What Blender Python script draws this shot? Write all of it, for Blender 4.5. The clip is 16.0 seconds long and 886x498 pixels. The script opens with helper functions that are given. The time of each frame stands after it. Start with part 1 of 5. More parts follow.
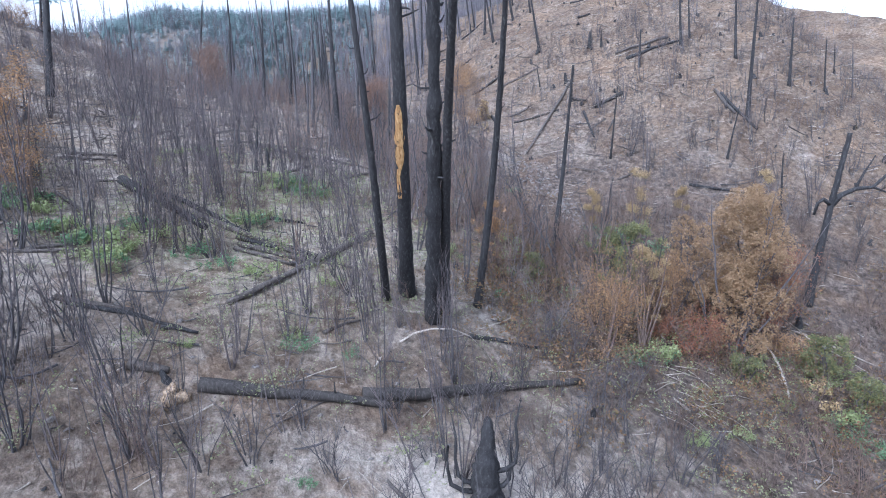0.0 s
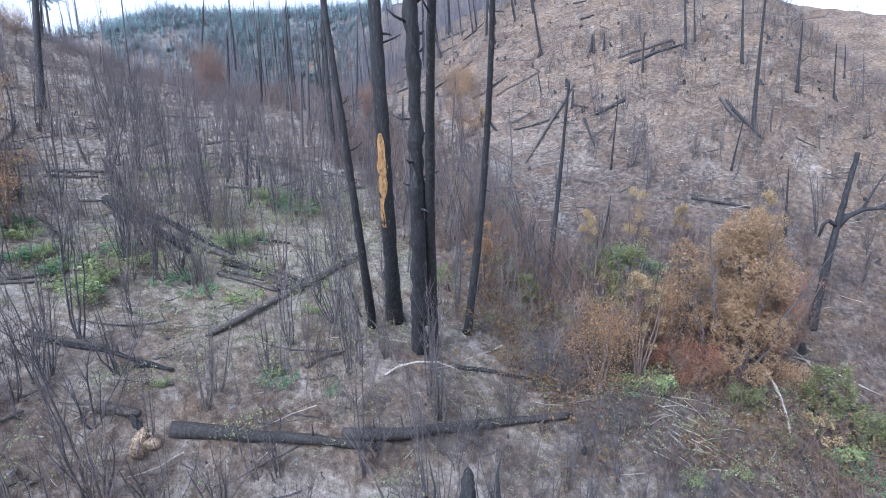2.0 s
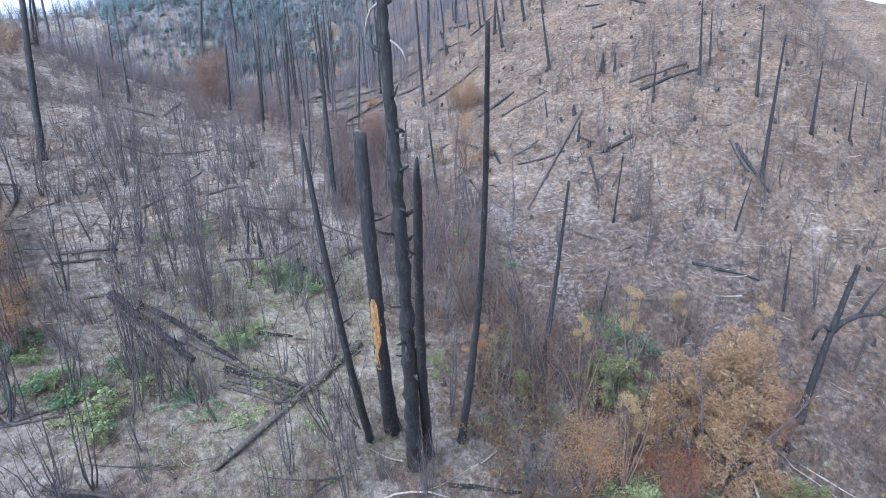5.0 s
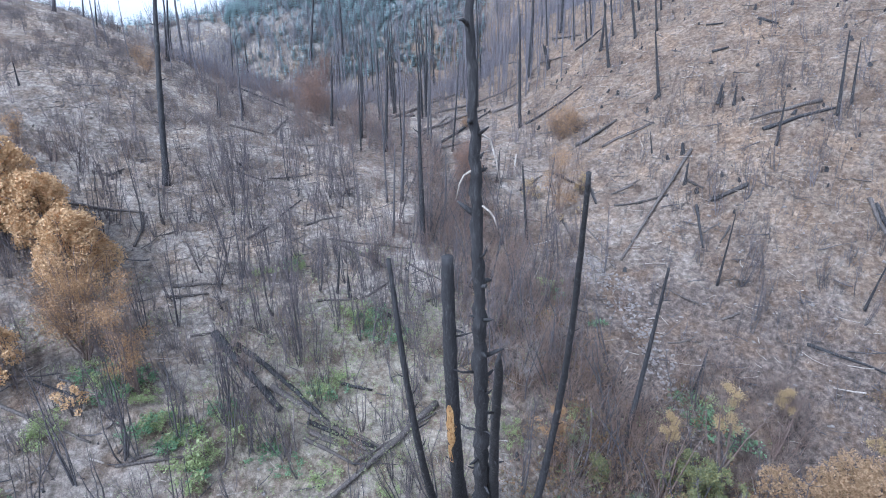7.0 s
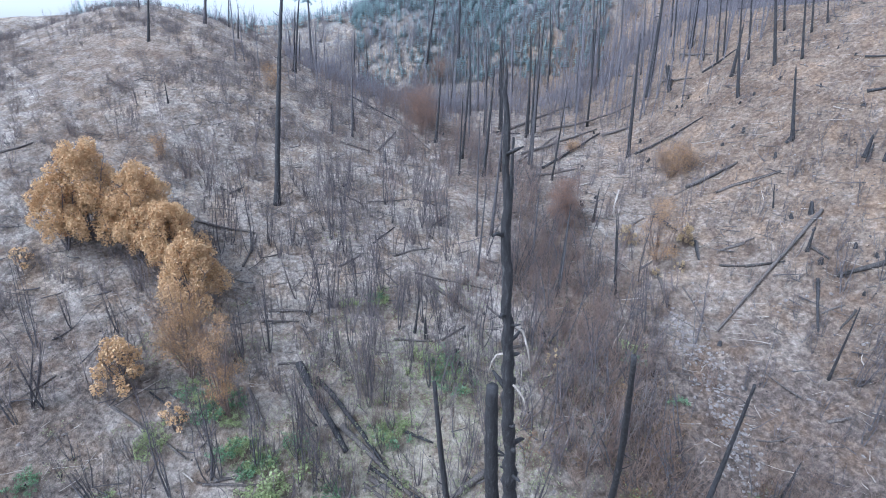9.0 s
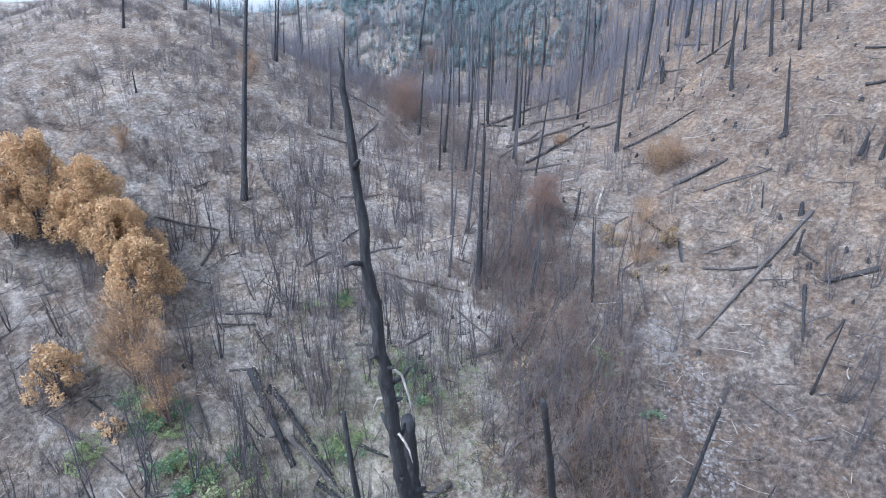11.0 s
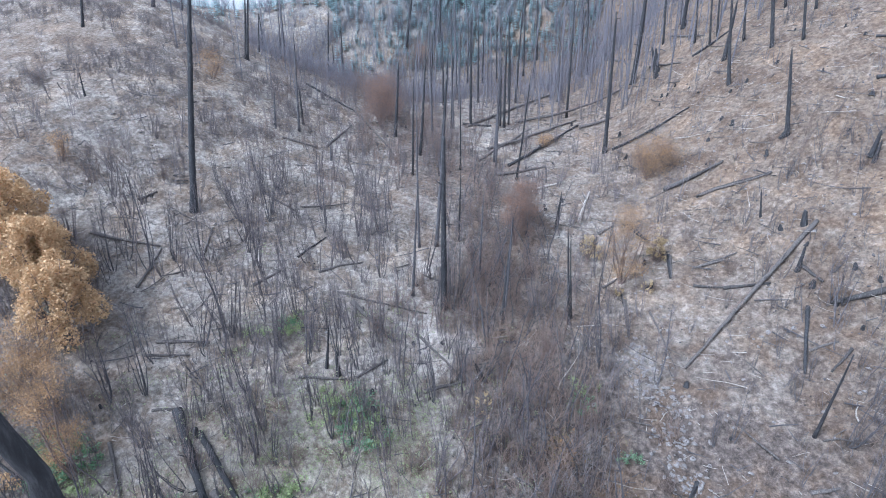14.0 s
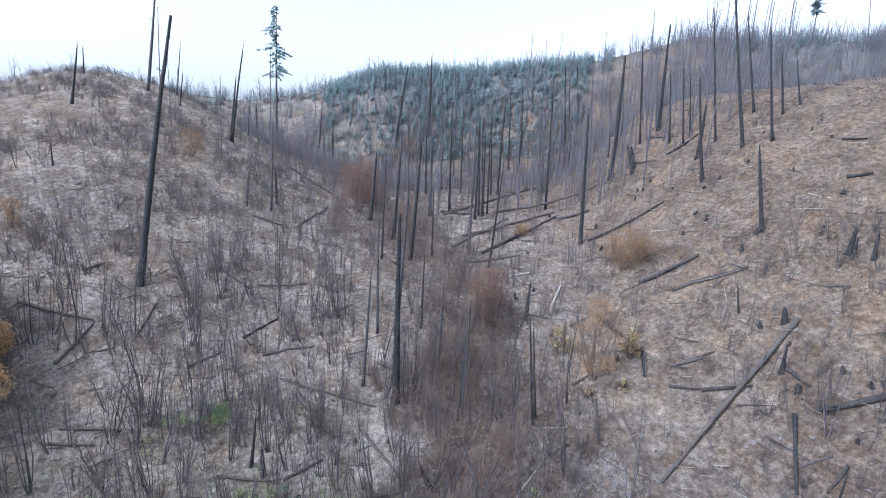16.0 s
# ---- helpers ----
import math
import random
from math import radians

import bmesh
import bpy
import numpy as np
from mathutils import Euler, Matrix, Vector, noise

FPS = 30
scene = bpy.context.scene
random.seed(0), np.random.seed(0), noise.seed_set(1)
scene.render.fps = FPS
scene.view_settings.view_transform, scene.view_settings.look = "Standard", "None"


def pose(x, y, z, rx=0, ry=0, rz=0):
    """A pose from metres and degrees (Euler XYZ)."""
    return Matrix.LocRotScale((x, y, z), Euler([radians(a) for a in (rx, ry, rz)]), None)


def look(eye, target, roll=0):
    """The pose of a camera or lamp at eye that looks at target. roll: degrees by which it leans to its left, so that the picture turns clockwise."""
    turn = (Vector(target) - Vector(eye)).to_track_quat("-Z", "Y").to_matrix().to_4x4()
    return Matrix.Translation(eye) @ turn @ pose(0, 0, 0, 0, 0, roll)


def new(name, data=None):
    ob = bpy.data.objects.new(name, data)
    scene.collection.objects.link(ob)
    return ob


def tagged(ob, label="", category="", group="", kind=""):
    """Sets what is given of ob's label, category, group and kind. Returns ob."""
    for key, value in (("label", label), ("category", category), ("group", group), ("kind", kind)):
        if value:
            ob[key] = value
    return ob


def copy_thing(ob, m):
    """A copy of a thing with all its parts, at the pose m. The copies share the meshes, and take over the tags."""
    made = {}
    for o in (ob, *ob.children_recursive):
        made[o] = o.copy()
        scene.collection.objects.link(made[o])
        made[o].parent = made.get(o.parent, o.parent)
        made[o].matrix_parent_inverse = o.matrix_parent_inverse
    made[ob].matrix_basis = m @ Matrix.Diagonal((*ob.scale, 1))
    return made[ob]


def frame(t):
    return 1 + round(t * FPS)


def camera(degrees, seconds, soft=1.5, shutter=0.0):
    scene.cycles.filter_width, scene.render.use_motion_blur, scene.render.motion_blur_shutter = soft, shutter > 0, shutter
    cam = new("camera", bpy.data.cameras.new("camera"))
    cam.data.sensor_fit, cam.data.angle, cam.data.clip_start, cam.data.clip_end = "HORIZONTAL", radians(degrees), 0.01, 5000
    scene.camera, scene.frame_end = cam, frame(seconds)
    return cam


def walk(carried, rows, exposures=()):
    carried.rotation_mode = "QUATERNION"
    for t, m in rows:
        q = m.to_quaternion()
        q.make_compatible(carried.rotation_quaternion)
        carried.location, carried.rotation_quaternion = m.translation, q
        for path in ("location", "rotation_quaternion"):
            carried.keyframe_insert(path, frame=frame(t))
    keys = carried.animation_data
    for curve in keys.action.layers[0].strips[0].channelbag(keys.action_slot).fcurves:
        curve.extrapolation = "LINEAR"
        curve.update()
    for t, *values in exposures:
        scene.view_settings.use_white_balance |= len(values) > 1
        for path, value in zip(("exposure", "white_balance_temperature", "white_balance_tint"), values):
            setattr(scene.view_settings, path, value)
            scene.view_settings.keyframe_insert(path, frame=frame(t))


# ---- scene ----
cam = camera(82, 16.0, soft=1.0)
# seconds, then the eye in metres and its turn in degrees
PATH = [
    (0, -0.001, -0.006, 5.834, 79.47, 2.03, 0),
    (0.5, 0.266, 0.209, 6.203, 79.59, 2.34, 0.5),
    (1, 0.63, 0.428, 6.635, 80.21, -1.12, 1.2),
    (1.5, 0.703, 0.713, 6.78, 79.86, 0.4, 1.16),
    (2, 0.845, 0.946, 7.06, 78.77, 2.09, 0.8),
    (2.5, 0.912, 1.155, 8.152, 77.83, 1.5, 1.34),
    (3, 1.026, 1.351, 9.732, 77.2, 1.64, 1.53),
    (3.5, 1.169, 1.6, 11.163, 75.42, 1.78, 1.66),
    (4, 1.385, 1.895, 12.422, 74.17, 1.89, 1.6),
    (6.5, 1.729, 3.73, 17.234, 71.65, 1.97, 6.11),
    (7, 1.617, 4.215, 18.424, 71.25, 0.94, 12.39),
    (7.5, 1.857, 4.555, 19.951, 70.64, 0.34, 16.67),
    (8, 1.666, 4.718, 21.358, 69.58, -1.04, 24.97),
    (8.5, 1.693, 5.088, 22.214, 68.97, -1.31, 27.58),
    (9, 2.706, 5.903, 22.549, 69.39, -0.39, 25.34),
    (11.5, 4.251, 9.383, 22.558, 68.16, -0.69, 26.08),
    (12, 4.441, 10.115, 22.564, 68.09, -0.54, 26.11),
    (12.5, 4.614, 10.827, 22.584, 67.89, -0.08, 26.27),
    (13, 4.783, 11.653, 22.6, 67.66, -0.44, 26.58),
    (13.5, 5.009, 12.559, 22.504, 68, -0.35, 26.53),
    (14, 5.12, 13.383, 22.493, 67.91, 0.07, 26.5),
    (14.5, 5.281, 14.249, 22.468, 68.28, 0.36, 26.67),
    (15, 5.965, 15.137, 21.864, 76.82, 6.94, 26.57),
    (15.5, 6.23, 15.726, 21.251, 79.36, 0.67, 26.51),
    (16, 6.349, 16.043, 21.322, 78.36, -2.25, 26.6),
]
walk(cam, [(t, pose(x, y, z, rx, ry, rz)) for t, x, y, z, rx, ry, rz in PATH],
     [(0.0, 1.2, 5180, 13), (4.0, 1.26, 5110, 12), (9.0, 1.18, 5100, 10), (11.5, 1.25, 5100, 9), (13.0, 1.32, 5080, 9), (14.5, 1.31, 5080, 9), (15.2, 1.19, 5220, 10), (16.0, 1.0, 5290, 11)])

# ---- light: a bright hazy sky with a weak, wide sun ----
SUN_ELEVATION, SUN_TURN = 48, 215
world = bpy.data.worlds.new("hazy_sky")
scene.world = world
world.use_nodes = True
wn = world.node_tree.nodes
sky = wn.new("ShaderNodeTexSky")
sky.sky_type, sky.sun_disc = "NISHITA", False
sky.sun_elevation, sky.sun_rotation = radians(SUN_ELEVATION), radians(SUN_TURN)
sky.air_density, sky.dust_density, sky.ozone_density = 1.0, 3.0, 1.5
haze = wn.new("ShaderNodeHueSaturation")
haze.inputs["Saturation"].default_value = 0.17
world.node_tree.links.new(sky.outputs[0], haze.inputs["Color"])
world.node_tree.links.new(haze.outputs[0], wn["Background"].inputs[0])
wn["Background"].inputs[1].default_value = 0.15
sun = new("sun", bpy.data.lights.new("sun", "SUN"))
sun.data.energy, sun.data.angle, sun.data.color = 1.3, radians(14), (1.0, 0.95, 0.88)
a, e = radians(SUN_TURN), radians(SUN_ELEVATION)
sun.matrix_world = look((math.sin(a) * math.cos(e) * 200, math.cos(a) * math.cos(e) * 200, math.sin(e) * 200), (0, 0, 0))


# ---- materials ----
def material(name, rough=0.9):
    m = bpy.data.materials.new(name)
    m.use_nodes = True
    b = m.node_tree.nodes["Principled BSDF"]
    b.inputs["Roughness"].default_value = rough
    b.inputs["Specular IOR Level"].default_value = 0.25
    return m, m.node_tree.nodes, m.node_tree.links, b


def noise_node(n, l, scale, detail=6, rough=0.6, stretch=None, use="Object"):
    c = n.new("ShaderNodeTexCoord")
    t = n.new("ShaderNodeTexNoise")
    t.inputs["Scale"].default_value, t.inputs["Detail"].default_value, t.inputs["Roughness"].default_value = scale, detail, rough
    if stretch:
        p = n.new("ShaderNodeMapping")
        p.inputs["Scale"].default_value = stretch
        l.new(c.outputs[use], p.inputs[0])
        l.new(p.outputs[0], t.inputs["Vector"])
    else:
        l.new(c.outputs[use], t.inputs["Vector"])
    return t.outputs["Fac"]


def ramp(n, l, fac, *stops):
    r = n.new("ShaderNodeValToRGB")
    while len(r.color_ramp.elements) < len(stops):
        r.color_ramp.elements.new(0.5)
    for el, (p, c) in zip(r.color_ramp.elements, stops):
        el.position, el.color = p, (*c, 1) if len(c) == 3 else c
    l.new(fac, r.inputs[0])
    return r.outputs[0]


def mix(n, l, fac, a, b, how="MIX"):
    m = n.new("ShaderNodeMix")
    m.data_type, m.blend_type = "RGBA", how
    for i, v in ((0, fac), (6, a), (7, b)):
        if hasattr(v, "is_output"):
            l.new(v, m.inputs[i])
        else:
            m.inputs[i].default_value = v if i == 0 else (*v, 1)
    return m.outputs[2]


def bump_to(n, l, b, height, strength, distance):
    k = n.new("ShaderNodeBump")
    k.inputs["Strength"].default_value, k.inputs["Distance"].default_value = strength, distance
    l.new(height, k.inputs["Height"])
    l.new(k.outputs[0], b.inputs["Normal"])


def bark(name, dark, mid, light, lightest=0.72, wrinkle=5, flecks=None):
    """Charred or weathered bark, cracked along the trunk."""
    m, n, l, b = material(name, 0.8)
    f = noise_node(n, l, wrinkle, 8, 0.65, (3, 3, 0.6))
    c = ramp(n, l, f, (0.3, dark), (0.55, mid), (lightest, light))
    big = noise_node(n, l, 0.7, 3, 0.5)
    c = mix(n, l, ramp(n, l, big, (0.45, (0, 0, 0)), (0.7, (0.6, 0.6, 0.6))), c, mid)
    if flecks:
        spots = noise_node(n, l, 4, 8, 0.7, (1, 1, 0.25))
        c = mix(n, l, ramp(n, l, spots, (0.6, (0, 0, 0)), (0.72, (0.55, 0.55, 0.55))), c, flecks)
    l.new(c, b.inputs["Base Color"])
    bump_to(n, l, b, f, 0.9, 0.06)
    return m


CHAR = bark("charred_bark", (0.022, 0.022, 0.024), (0.044, 0.044, 0.048), (0.10, 0.097, 0.10), flecks=(0.24, 0.235, 0.23))
CHAR_GREY = bark("ash_dusted_bark", (0.05, 0.048, 0.052), (0.10, 0.096, 0.103), (0.20, 0.19, 0.198))
STEM_GREY = bark("greyed_burnt_stem", (0.09, 0.078, 0.081), (0.176, 0.153, 0.157), (0.295, 0.262, 0.266), wrinkle=9)
TWIG = bark("burnt_twig", (0.068, 0.062, 0.066), (0.145, 0.132, 0.139), (0.25, 0.23, 0.237), wrinkle=9)
TWIG_PURPLE = bark("purplish_twig", (0.08, 0.067, 0.071), (0.172, 0.144, 0.15), (0.29, 0.248, 0.255), wrinkle=9)
TWIG_BROWN = bark("scorched_twig", (0.10, 0.076, 0.068), (0.21, 0.16, 0.142), (0.34, 0.275, 0.25), wrinkle=9)
TWIG_RED = bark("reddish_twig", (0.13, 0.092, 0.078), (0.26, 0.19, 0.16), (0.38, 0.295, 0.25), wrinkle=9)
LOGWOOD = bark("charred_weathered_log", (0.055, 0.049, 0.047), (0.12, 0.107, 0.101), (0.25, 0.225, 0.212))
SCORCHED_LOG = bark("scorched_log", (0.03, 0.028, 0.028), (0.066, 0.061, 0.06), (0.15, 0.138, 0.132))
PALE = bark("bleached_wood", (0.22, 0.19, 0.16), (0.42, 0.38, 0.34), (0.62, 0.58, 0.53))


def blaze_wood():
    m, n, l, b = material("exposed_wood", 0.7)
    f = noise_node(n, l, 4, 6, 0.6, (4, 4, 0.5))
    w = ramp(n, l, f, (0.3, (0.22, 0.11, 0.04)), (0.48, (0.44, 0.26, 0.11)), (0.7, (0.62, 0.42, 0.21)))
    k = noise_node(n, l, 2.2, 5, 0.65, (2, 2, 0.7))
    l.new(mix(n, l, ramp(n, l, k, (0.57, (0, 0, 0)), (0.63, (1, 1, 1))), w, (0.035, 0.029, 0.026)), b.inputs["Base Color"])
    bump_to(n, l, b, f, 0.6, 0.03)
    return m


BLAZE = blaze_wood()


def leaf(name, *colours, rough=0.75, thin=0.35):
    """Thin leaves that let some light through."""
    m, n, l, b = material(name, rough)
    g = n.new("ShaderNodeNewGeometry")
    c = ramp(n, l, g.outputs["Random Per Island"], *[((i + 0.5) / len(colours), c) for i, c in enumerate(colours)])
    big = noise_node(n, l, 0.9, 3, 0.5)
    c = mix(n, l, ramp(n, l, big, (0.4, (0, 0, 0)), (0.7, (0.5, 0.5, 0.5))), c, colours[0])
    l.new(c, b.inputs["Base Color"])
    through_light = n.new("ShaderNodeBsdfTranslucent")
    l.new(c, through_light.inputs[0])
    blend = n.new("ShaderNodeMixShader")
    blend.inputs[0].default_value = thin
    l.new(b.outputs[0], blend.inputs[1])
    l.new(through_light.outputs[0], blend.inputs[2])
    l.new(blend.outputs[0], n["Material Output"].inputs[0])
    return m


LEAF = {
    "tan": leaf("dead_tan_leaves", (0.49, 0.325, 0.175), (0.60, 0.42, 0.235), (0.66, 0.475, 0.28), (0.54, 0.37, 0.2), thin=0.25),
    "umber": leaf("dead_brown_leaves", (0.29, 0.185, 0.105), (0.42, 0.27, 0.145), (0.36, 0.22, 0.12), (0.48, 0.325, 0.18), thin=0.25),
    "russet": leaf("dead_russet_leaves", (0.25, 0.165, 0.125), (0.33, 0.215, 0.16), (0.29, 0.18, 0.135), (0.22, 0.15, 0.12)),
    "ochre": leaf("dead_ochre_leaves", (0.29, 0.2, 0.12), (0.38, 0.27, 0.165), (0.34, 0.23, 0.138), (0.43, 0.31, 0.195), thin=0.3),
    "green": leaf("surviving_green_leaves", (0.15, 0.165, 0.085), (0.23, 0.245, 0.12), (0.32, 0.31, 0.14), (0.18, 0.20, 0.125)),
    "rust": leaf("dead_rust_leaves", (0.31, 0.145, 0.095), (0.40, 0.185, 0.115), (0.33, 0.185, 0.12), (0.26, 0.13, 0.09)),
    "yellow": leaf("yellowed_leaves", (0.42, 0.32, 0.18), (0.52, 0.41, 0.24), (0.38, 0.28, 0.16)),
}
GREEN = leaf("green_leaves", (0.26, 0.31, 0.15), (0.34, 0.41, 0.19), (0.43, 0.49, 0.26), (0.29, 0.34, 0.17))
HERB = leaf("olive_herbs", (0.26, 0.29, 0.16), (0.34, 0.38, 0.21), (0.41, 0.44, 0.27), (0.31, 0.31, 0.19), thin=0.45)
GREEN_BLUE = leaf("blue_green_leaves", (0.13, 0.22, 0.12), (0.19, 0.31, 0.18), (0.26, 0.38, 0.24))
# Distance haze is put into this colour: paler and bluer than real needles.
HAZED_NEEDLE = leaf("hazed_conifer_needles", (0.29, 0.38, 0.395), (0.34, 0.43, 0.445), (0.31, 0.40, 0.41), thin=0.5)


def ground_material():
    m, n, l, b = material("burnt_ground", 0.95)
    fine = noise_node(n, l, 3.2, 10, 0.72)
    chips = noise_node(n, l, 13, 3, 0.7)
    mid = noise_node(n, l, 0.9, 9, 0.72)
    big = noise_node(n, l, 0.11, 5, 0.6)
    soil = ramp(n, l, fine, (0.34, (0.098, 0.072, 0.055)), (0.5, (0.182, 0.142, 0.111)), (0.66, (0.302, 0.243, 0.193)))
    ash = ramp(n, l, fine, (0.34, (0.15, 0.134, 0.119)), (0.5, (0.285, 0.257, 0.23)), (0.64, (0.455, 0.415, 0.375)))
    white = ramp(n, l, fine, (0.3, (0.255, 0.23, 0.212)), (0.58, (0.59, 0.535, 0.483)))
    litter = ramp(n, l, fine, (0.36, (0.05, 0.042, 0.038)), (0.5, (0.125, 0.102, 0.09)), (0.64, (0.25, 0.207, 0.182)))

    def layer(name, lo, hi):
        """A soil layer's own cover, broken up by the middle noise."""
        a = n.new("ShaderNodeAttribute")
        a.attribute_name = name
        k = n.new("ShaderNodeMath")
        k.operation = "MULTIPLY_ADD"
        l.new(mid, k.inputs[0])
        k.inputs[1].default_value = 1.3
        l.new(a.outputs["Fac"], k.inputs[2])
        r = n.new("ShaderNodeMapRange")
        l.new(k.outputs[0], r.inputs["Value"])
        r.inputs["From Min"].default_value, r.inputs["From Max"].default_value = lo, hi
        return r.outputs[0]

    base = mix(n, l, layer("bare_soil", 0.75, 1.35), ash, soil)
    base = mix(n, l, ramp(n, l, big, (0.5, (0, 0, 0)), (0.68, (0.6, 0.6, 0.6))), base, soil)
    tone = noise_node(n, l, 0.28, 6, 0.62)
    base = mix(n, l, ramp(n, l, tone, (0.38, (0.85, 0.85, 0.85)), (0.49, (0, 0, 0))), base, mix(n, l, 1.0, base, (0.62, 0.56, 0.52), "MULTIPLY"))
    base = mix(n, l, ramp(n, l, tone, (0.52, (0, 0, 0)), (0.64, (0.8, 0.8, 0.8))), base, mix(n, l, 1.0, base, (1.35, 1.24, 1.1), "MULTIPLY"))
    co = n.new("ShaderNodeTexCoord")

    def wash_down(turn):
        """Streaks that run down the fall line of one valley side."""
        turned, washed = n.new("ShaderNodeMapping"), n.new("ShaderNodeMapping")
        turned.inputs["Rotation"].default_value[2] = radians(turn)
        washed.inputs["Scale"].default_value = (0.3, 0.9, 0.5)
        l.new(co.outputs["Object"], turned.inputs[0])
        l.new(turned.outputs[0], washed.inputs[0])
        w = n.new("ShaderNodeTexNoise")
        w.inputs["Scale"].default_value, w.inputs["Detail"].default_value, w.inputs["Roughness"].default_value = 1.0, 8, 0.72
        w.inputs["Distortion"].default_value = 0.4
        l.new(washed.outputs[0], w.inputs["Vector"])
        return w.outputs["Fac"]

    side = n.new("ShaderNodeAttribute")
    side.attribute_name = "far_side"
    wash = mix(n, l, ramp(n, l, side.outputs["Fac"], (0.25, (0, 0, 0)), (0.5, (1, 1, 1))), wash_down(-118), wash_down(-50))
    base = mix(n, l, ramp(n, l, wash, (0.56, (0, 0, 0)), (0.74, (0.5, 0.5, 0.5))), base, white)
    base = mix(n, l, ramp(n, l, wash, (0.34, (0.65, 0.65, 0.65)), (0.46, (0, 0, 0))), base, litter)
    herbs = ramp(n, l, fine, (0.34, (0.215, 0.193, 0.148)), (0.6, (0.49, 0.445, 0.365)))
    base = mix(n, l, layer("herb_cover", 0.9, 1.4), base, herbs)
    fleck = noise_node(n, l, 1.9, 10, 0.74)
    base = mix(n, l, ramp(n, l, fleck, (0.57, (0, 0, 0)), (0.66, (0.3, 0.3, 0.3))), base, white)
    burnt = noise_node(n, l, 1.3, 10, 0.7, (1, 1.3, 1))
    base = mix(n, l, ramp(n, l, burnt, (0.35, (0.6, 0.6, 0.6)), (0.42, (0, 0, 0))), base, litter)
    base = mix(n, l, layer("white_ash", 0.88, 1.3), base, white)
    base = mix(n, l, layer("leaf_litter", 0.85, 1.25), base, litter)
    # Wooded ridge floor, with the blue-grey of distance haze mixed into its colour.
    base = mix(n, l, layer("hazed_forest_floor", 0.9, 1.5), base, ramp(n, l, mid, (0.35, (0.14, 0.158, 0.168)), (0.65, (0.205, 0.222, 0.23))))
    rust = noise_node(n, l, 0.55, 7, 0.7)
    base = mix(n, l, ramp(n, l, rust, (0.47, (0, 0, 0)), (0.62, (0.7, 0.7, 0.7))), base, mix(n, l, 1.0, soil, (0.82, 0.735, 0.66), "MULTIPLY"))
    dirt = noise_node(n, l, 0.35, 8, 0.75)
    base = mix(n, l, ramp(n, l, dirt, (0.55, (0, 0, 0)), (0.7, (0.6, 0.6, 0.6))), base, litter)
    base = mix(n, l, layer("white_ash", 1.35, 1.95), base, white)
    base = mix(n, l, ramp(n, l, chips, (0.65, (0, 0, 0)), (0.7, (0.16, 0.16, 0.16))), base, (0.5, 0.48, 0.46))
    base = mix(n, l, ramp(n, l, chips, (0.3, (0.3, 0.3, 0.3)), (0.37, (0, 0, 0))), base, (0.06, 0.053, 0.05))
    grain = noise_node(n, l, 15, 5, 0.7)
    base = mix(n, l, 1.0, base, ramp(n, l, grain, (0.34, (0.77, 0.77, 0.77)), (0.5, (1, 1, 1)), (0.66, (1.24, 1.23, 1.22))), "MULTIPLY")
    l.new(base, b.inputs["Base Color"])
    h = n.new("ShaderNodeMath")
    h.operation = "MULTIPLY_ADD"
    l.new(mid, h.inputs[0])
    h.inputs[1].default_value = 2.0
    l.new(fine, h.inputs[2])
    rills = n.new("ShaderNodeMath")
    rills.operation = "MULTIPLY_ADD"
    l.new(wash, rills.inputs[0])
    rills.inputs[1].default_value = 2.5
    l.new(h.outputs[0], rills.inputs[2])
    bump_to(n, l, b, rills.outputs[0], 1.0, 0.15)
    return m


GROUND = ground_material()


# ---- landform: two valley sides that meet in a gully, and a far wooded ridge ----
def sm(a, b, x):
    t = np.clip((x - a) / (b - a), 0, 1)
    return t * t * (3 - 2 * t)


def bump(x, y, cx, cy, sx, sy):
    return np.exp(-((x - cx) / sx) ** 2 - ((y - cy) / sy) ** 2)


CREST_R = 112  # how far off the far ridge stands
CREST_TURNS = (-75, -58, -45, -36, -30, -24, -16, -8, 0, 2, 8, 20, 32, 38, 45)
CREST_HEIGHTS = (26.6, 30.1, 28.4, 31.6, 35.4, 35.8, 37.1, 38.6, 42.0, 42.4, 40.8, 39.0, 33.0, 24.0, 8.0)


def ground(x, y):
    x, y = np.asarray(x, float), np.asarray(y, float)
    u, v = np.clip(x, -110, 70) / 30, (np.clip(y, -30, 100) - 35) / 30
    left = 3.83 - 5.64 * u + 10.39 * v + 0.99 * u * u + 6.04 * u * v - 1.41 * v * v
    left = left + 13.6 * bump(x, y, -71, 63, 26, 24) + 3.5 * bump(x, y, -44, 46, 14, 16) - 8.2 * bump(x, y, -90, 40, 30, 24)
    right = -2.71 + 15.16 * u + 18.83 * v - 8.56 * u * u + 6.16 * u * v - 1.67 * v * v
    right = right + 3.3 * bump(x, y, 52, 48, 20, 22) - 60 * bump(x, y, 78, 64, 26, 40)
    left, right = -2 * np.logaddexp(-left / 2, -36 / 2), -2 * np.logaddexp(-right / 2, -29 / 2)
    valley = 1.5 * np.logaddexp(left / 1.5, right / 1.5)
    r, az = np.hypot(x, y - 15), np.degrees(np.arctan2(x, y - 15))
    crest = np.interp(az, CREST_TURNS, CREST_HEIGHTS)
    ridge = -35 + (crest + 35) * sm(45, CREST_R, r) - 0.06 * np.clip(r - CREST_R - 5, 0, 500)
    valley = valley - 30 * sm(0, 18, (x - 47) * 0.75 + (y - 72) * 0.55 - 8) * sm(30, 45, x)
    valley = valley - 45 * sm(92, CREST_R + 30, r)
    return 2 * np.logaddexp(valley / 2, ridge / 2)


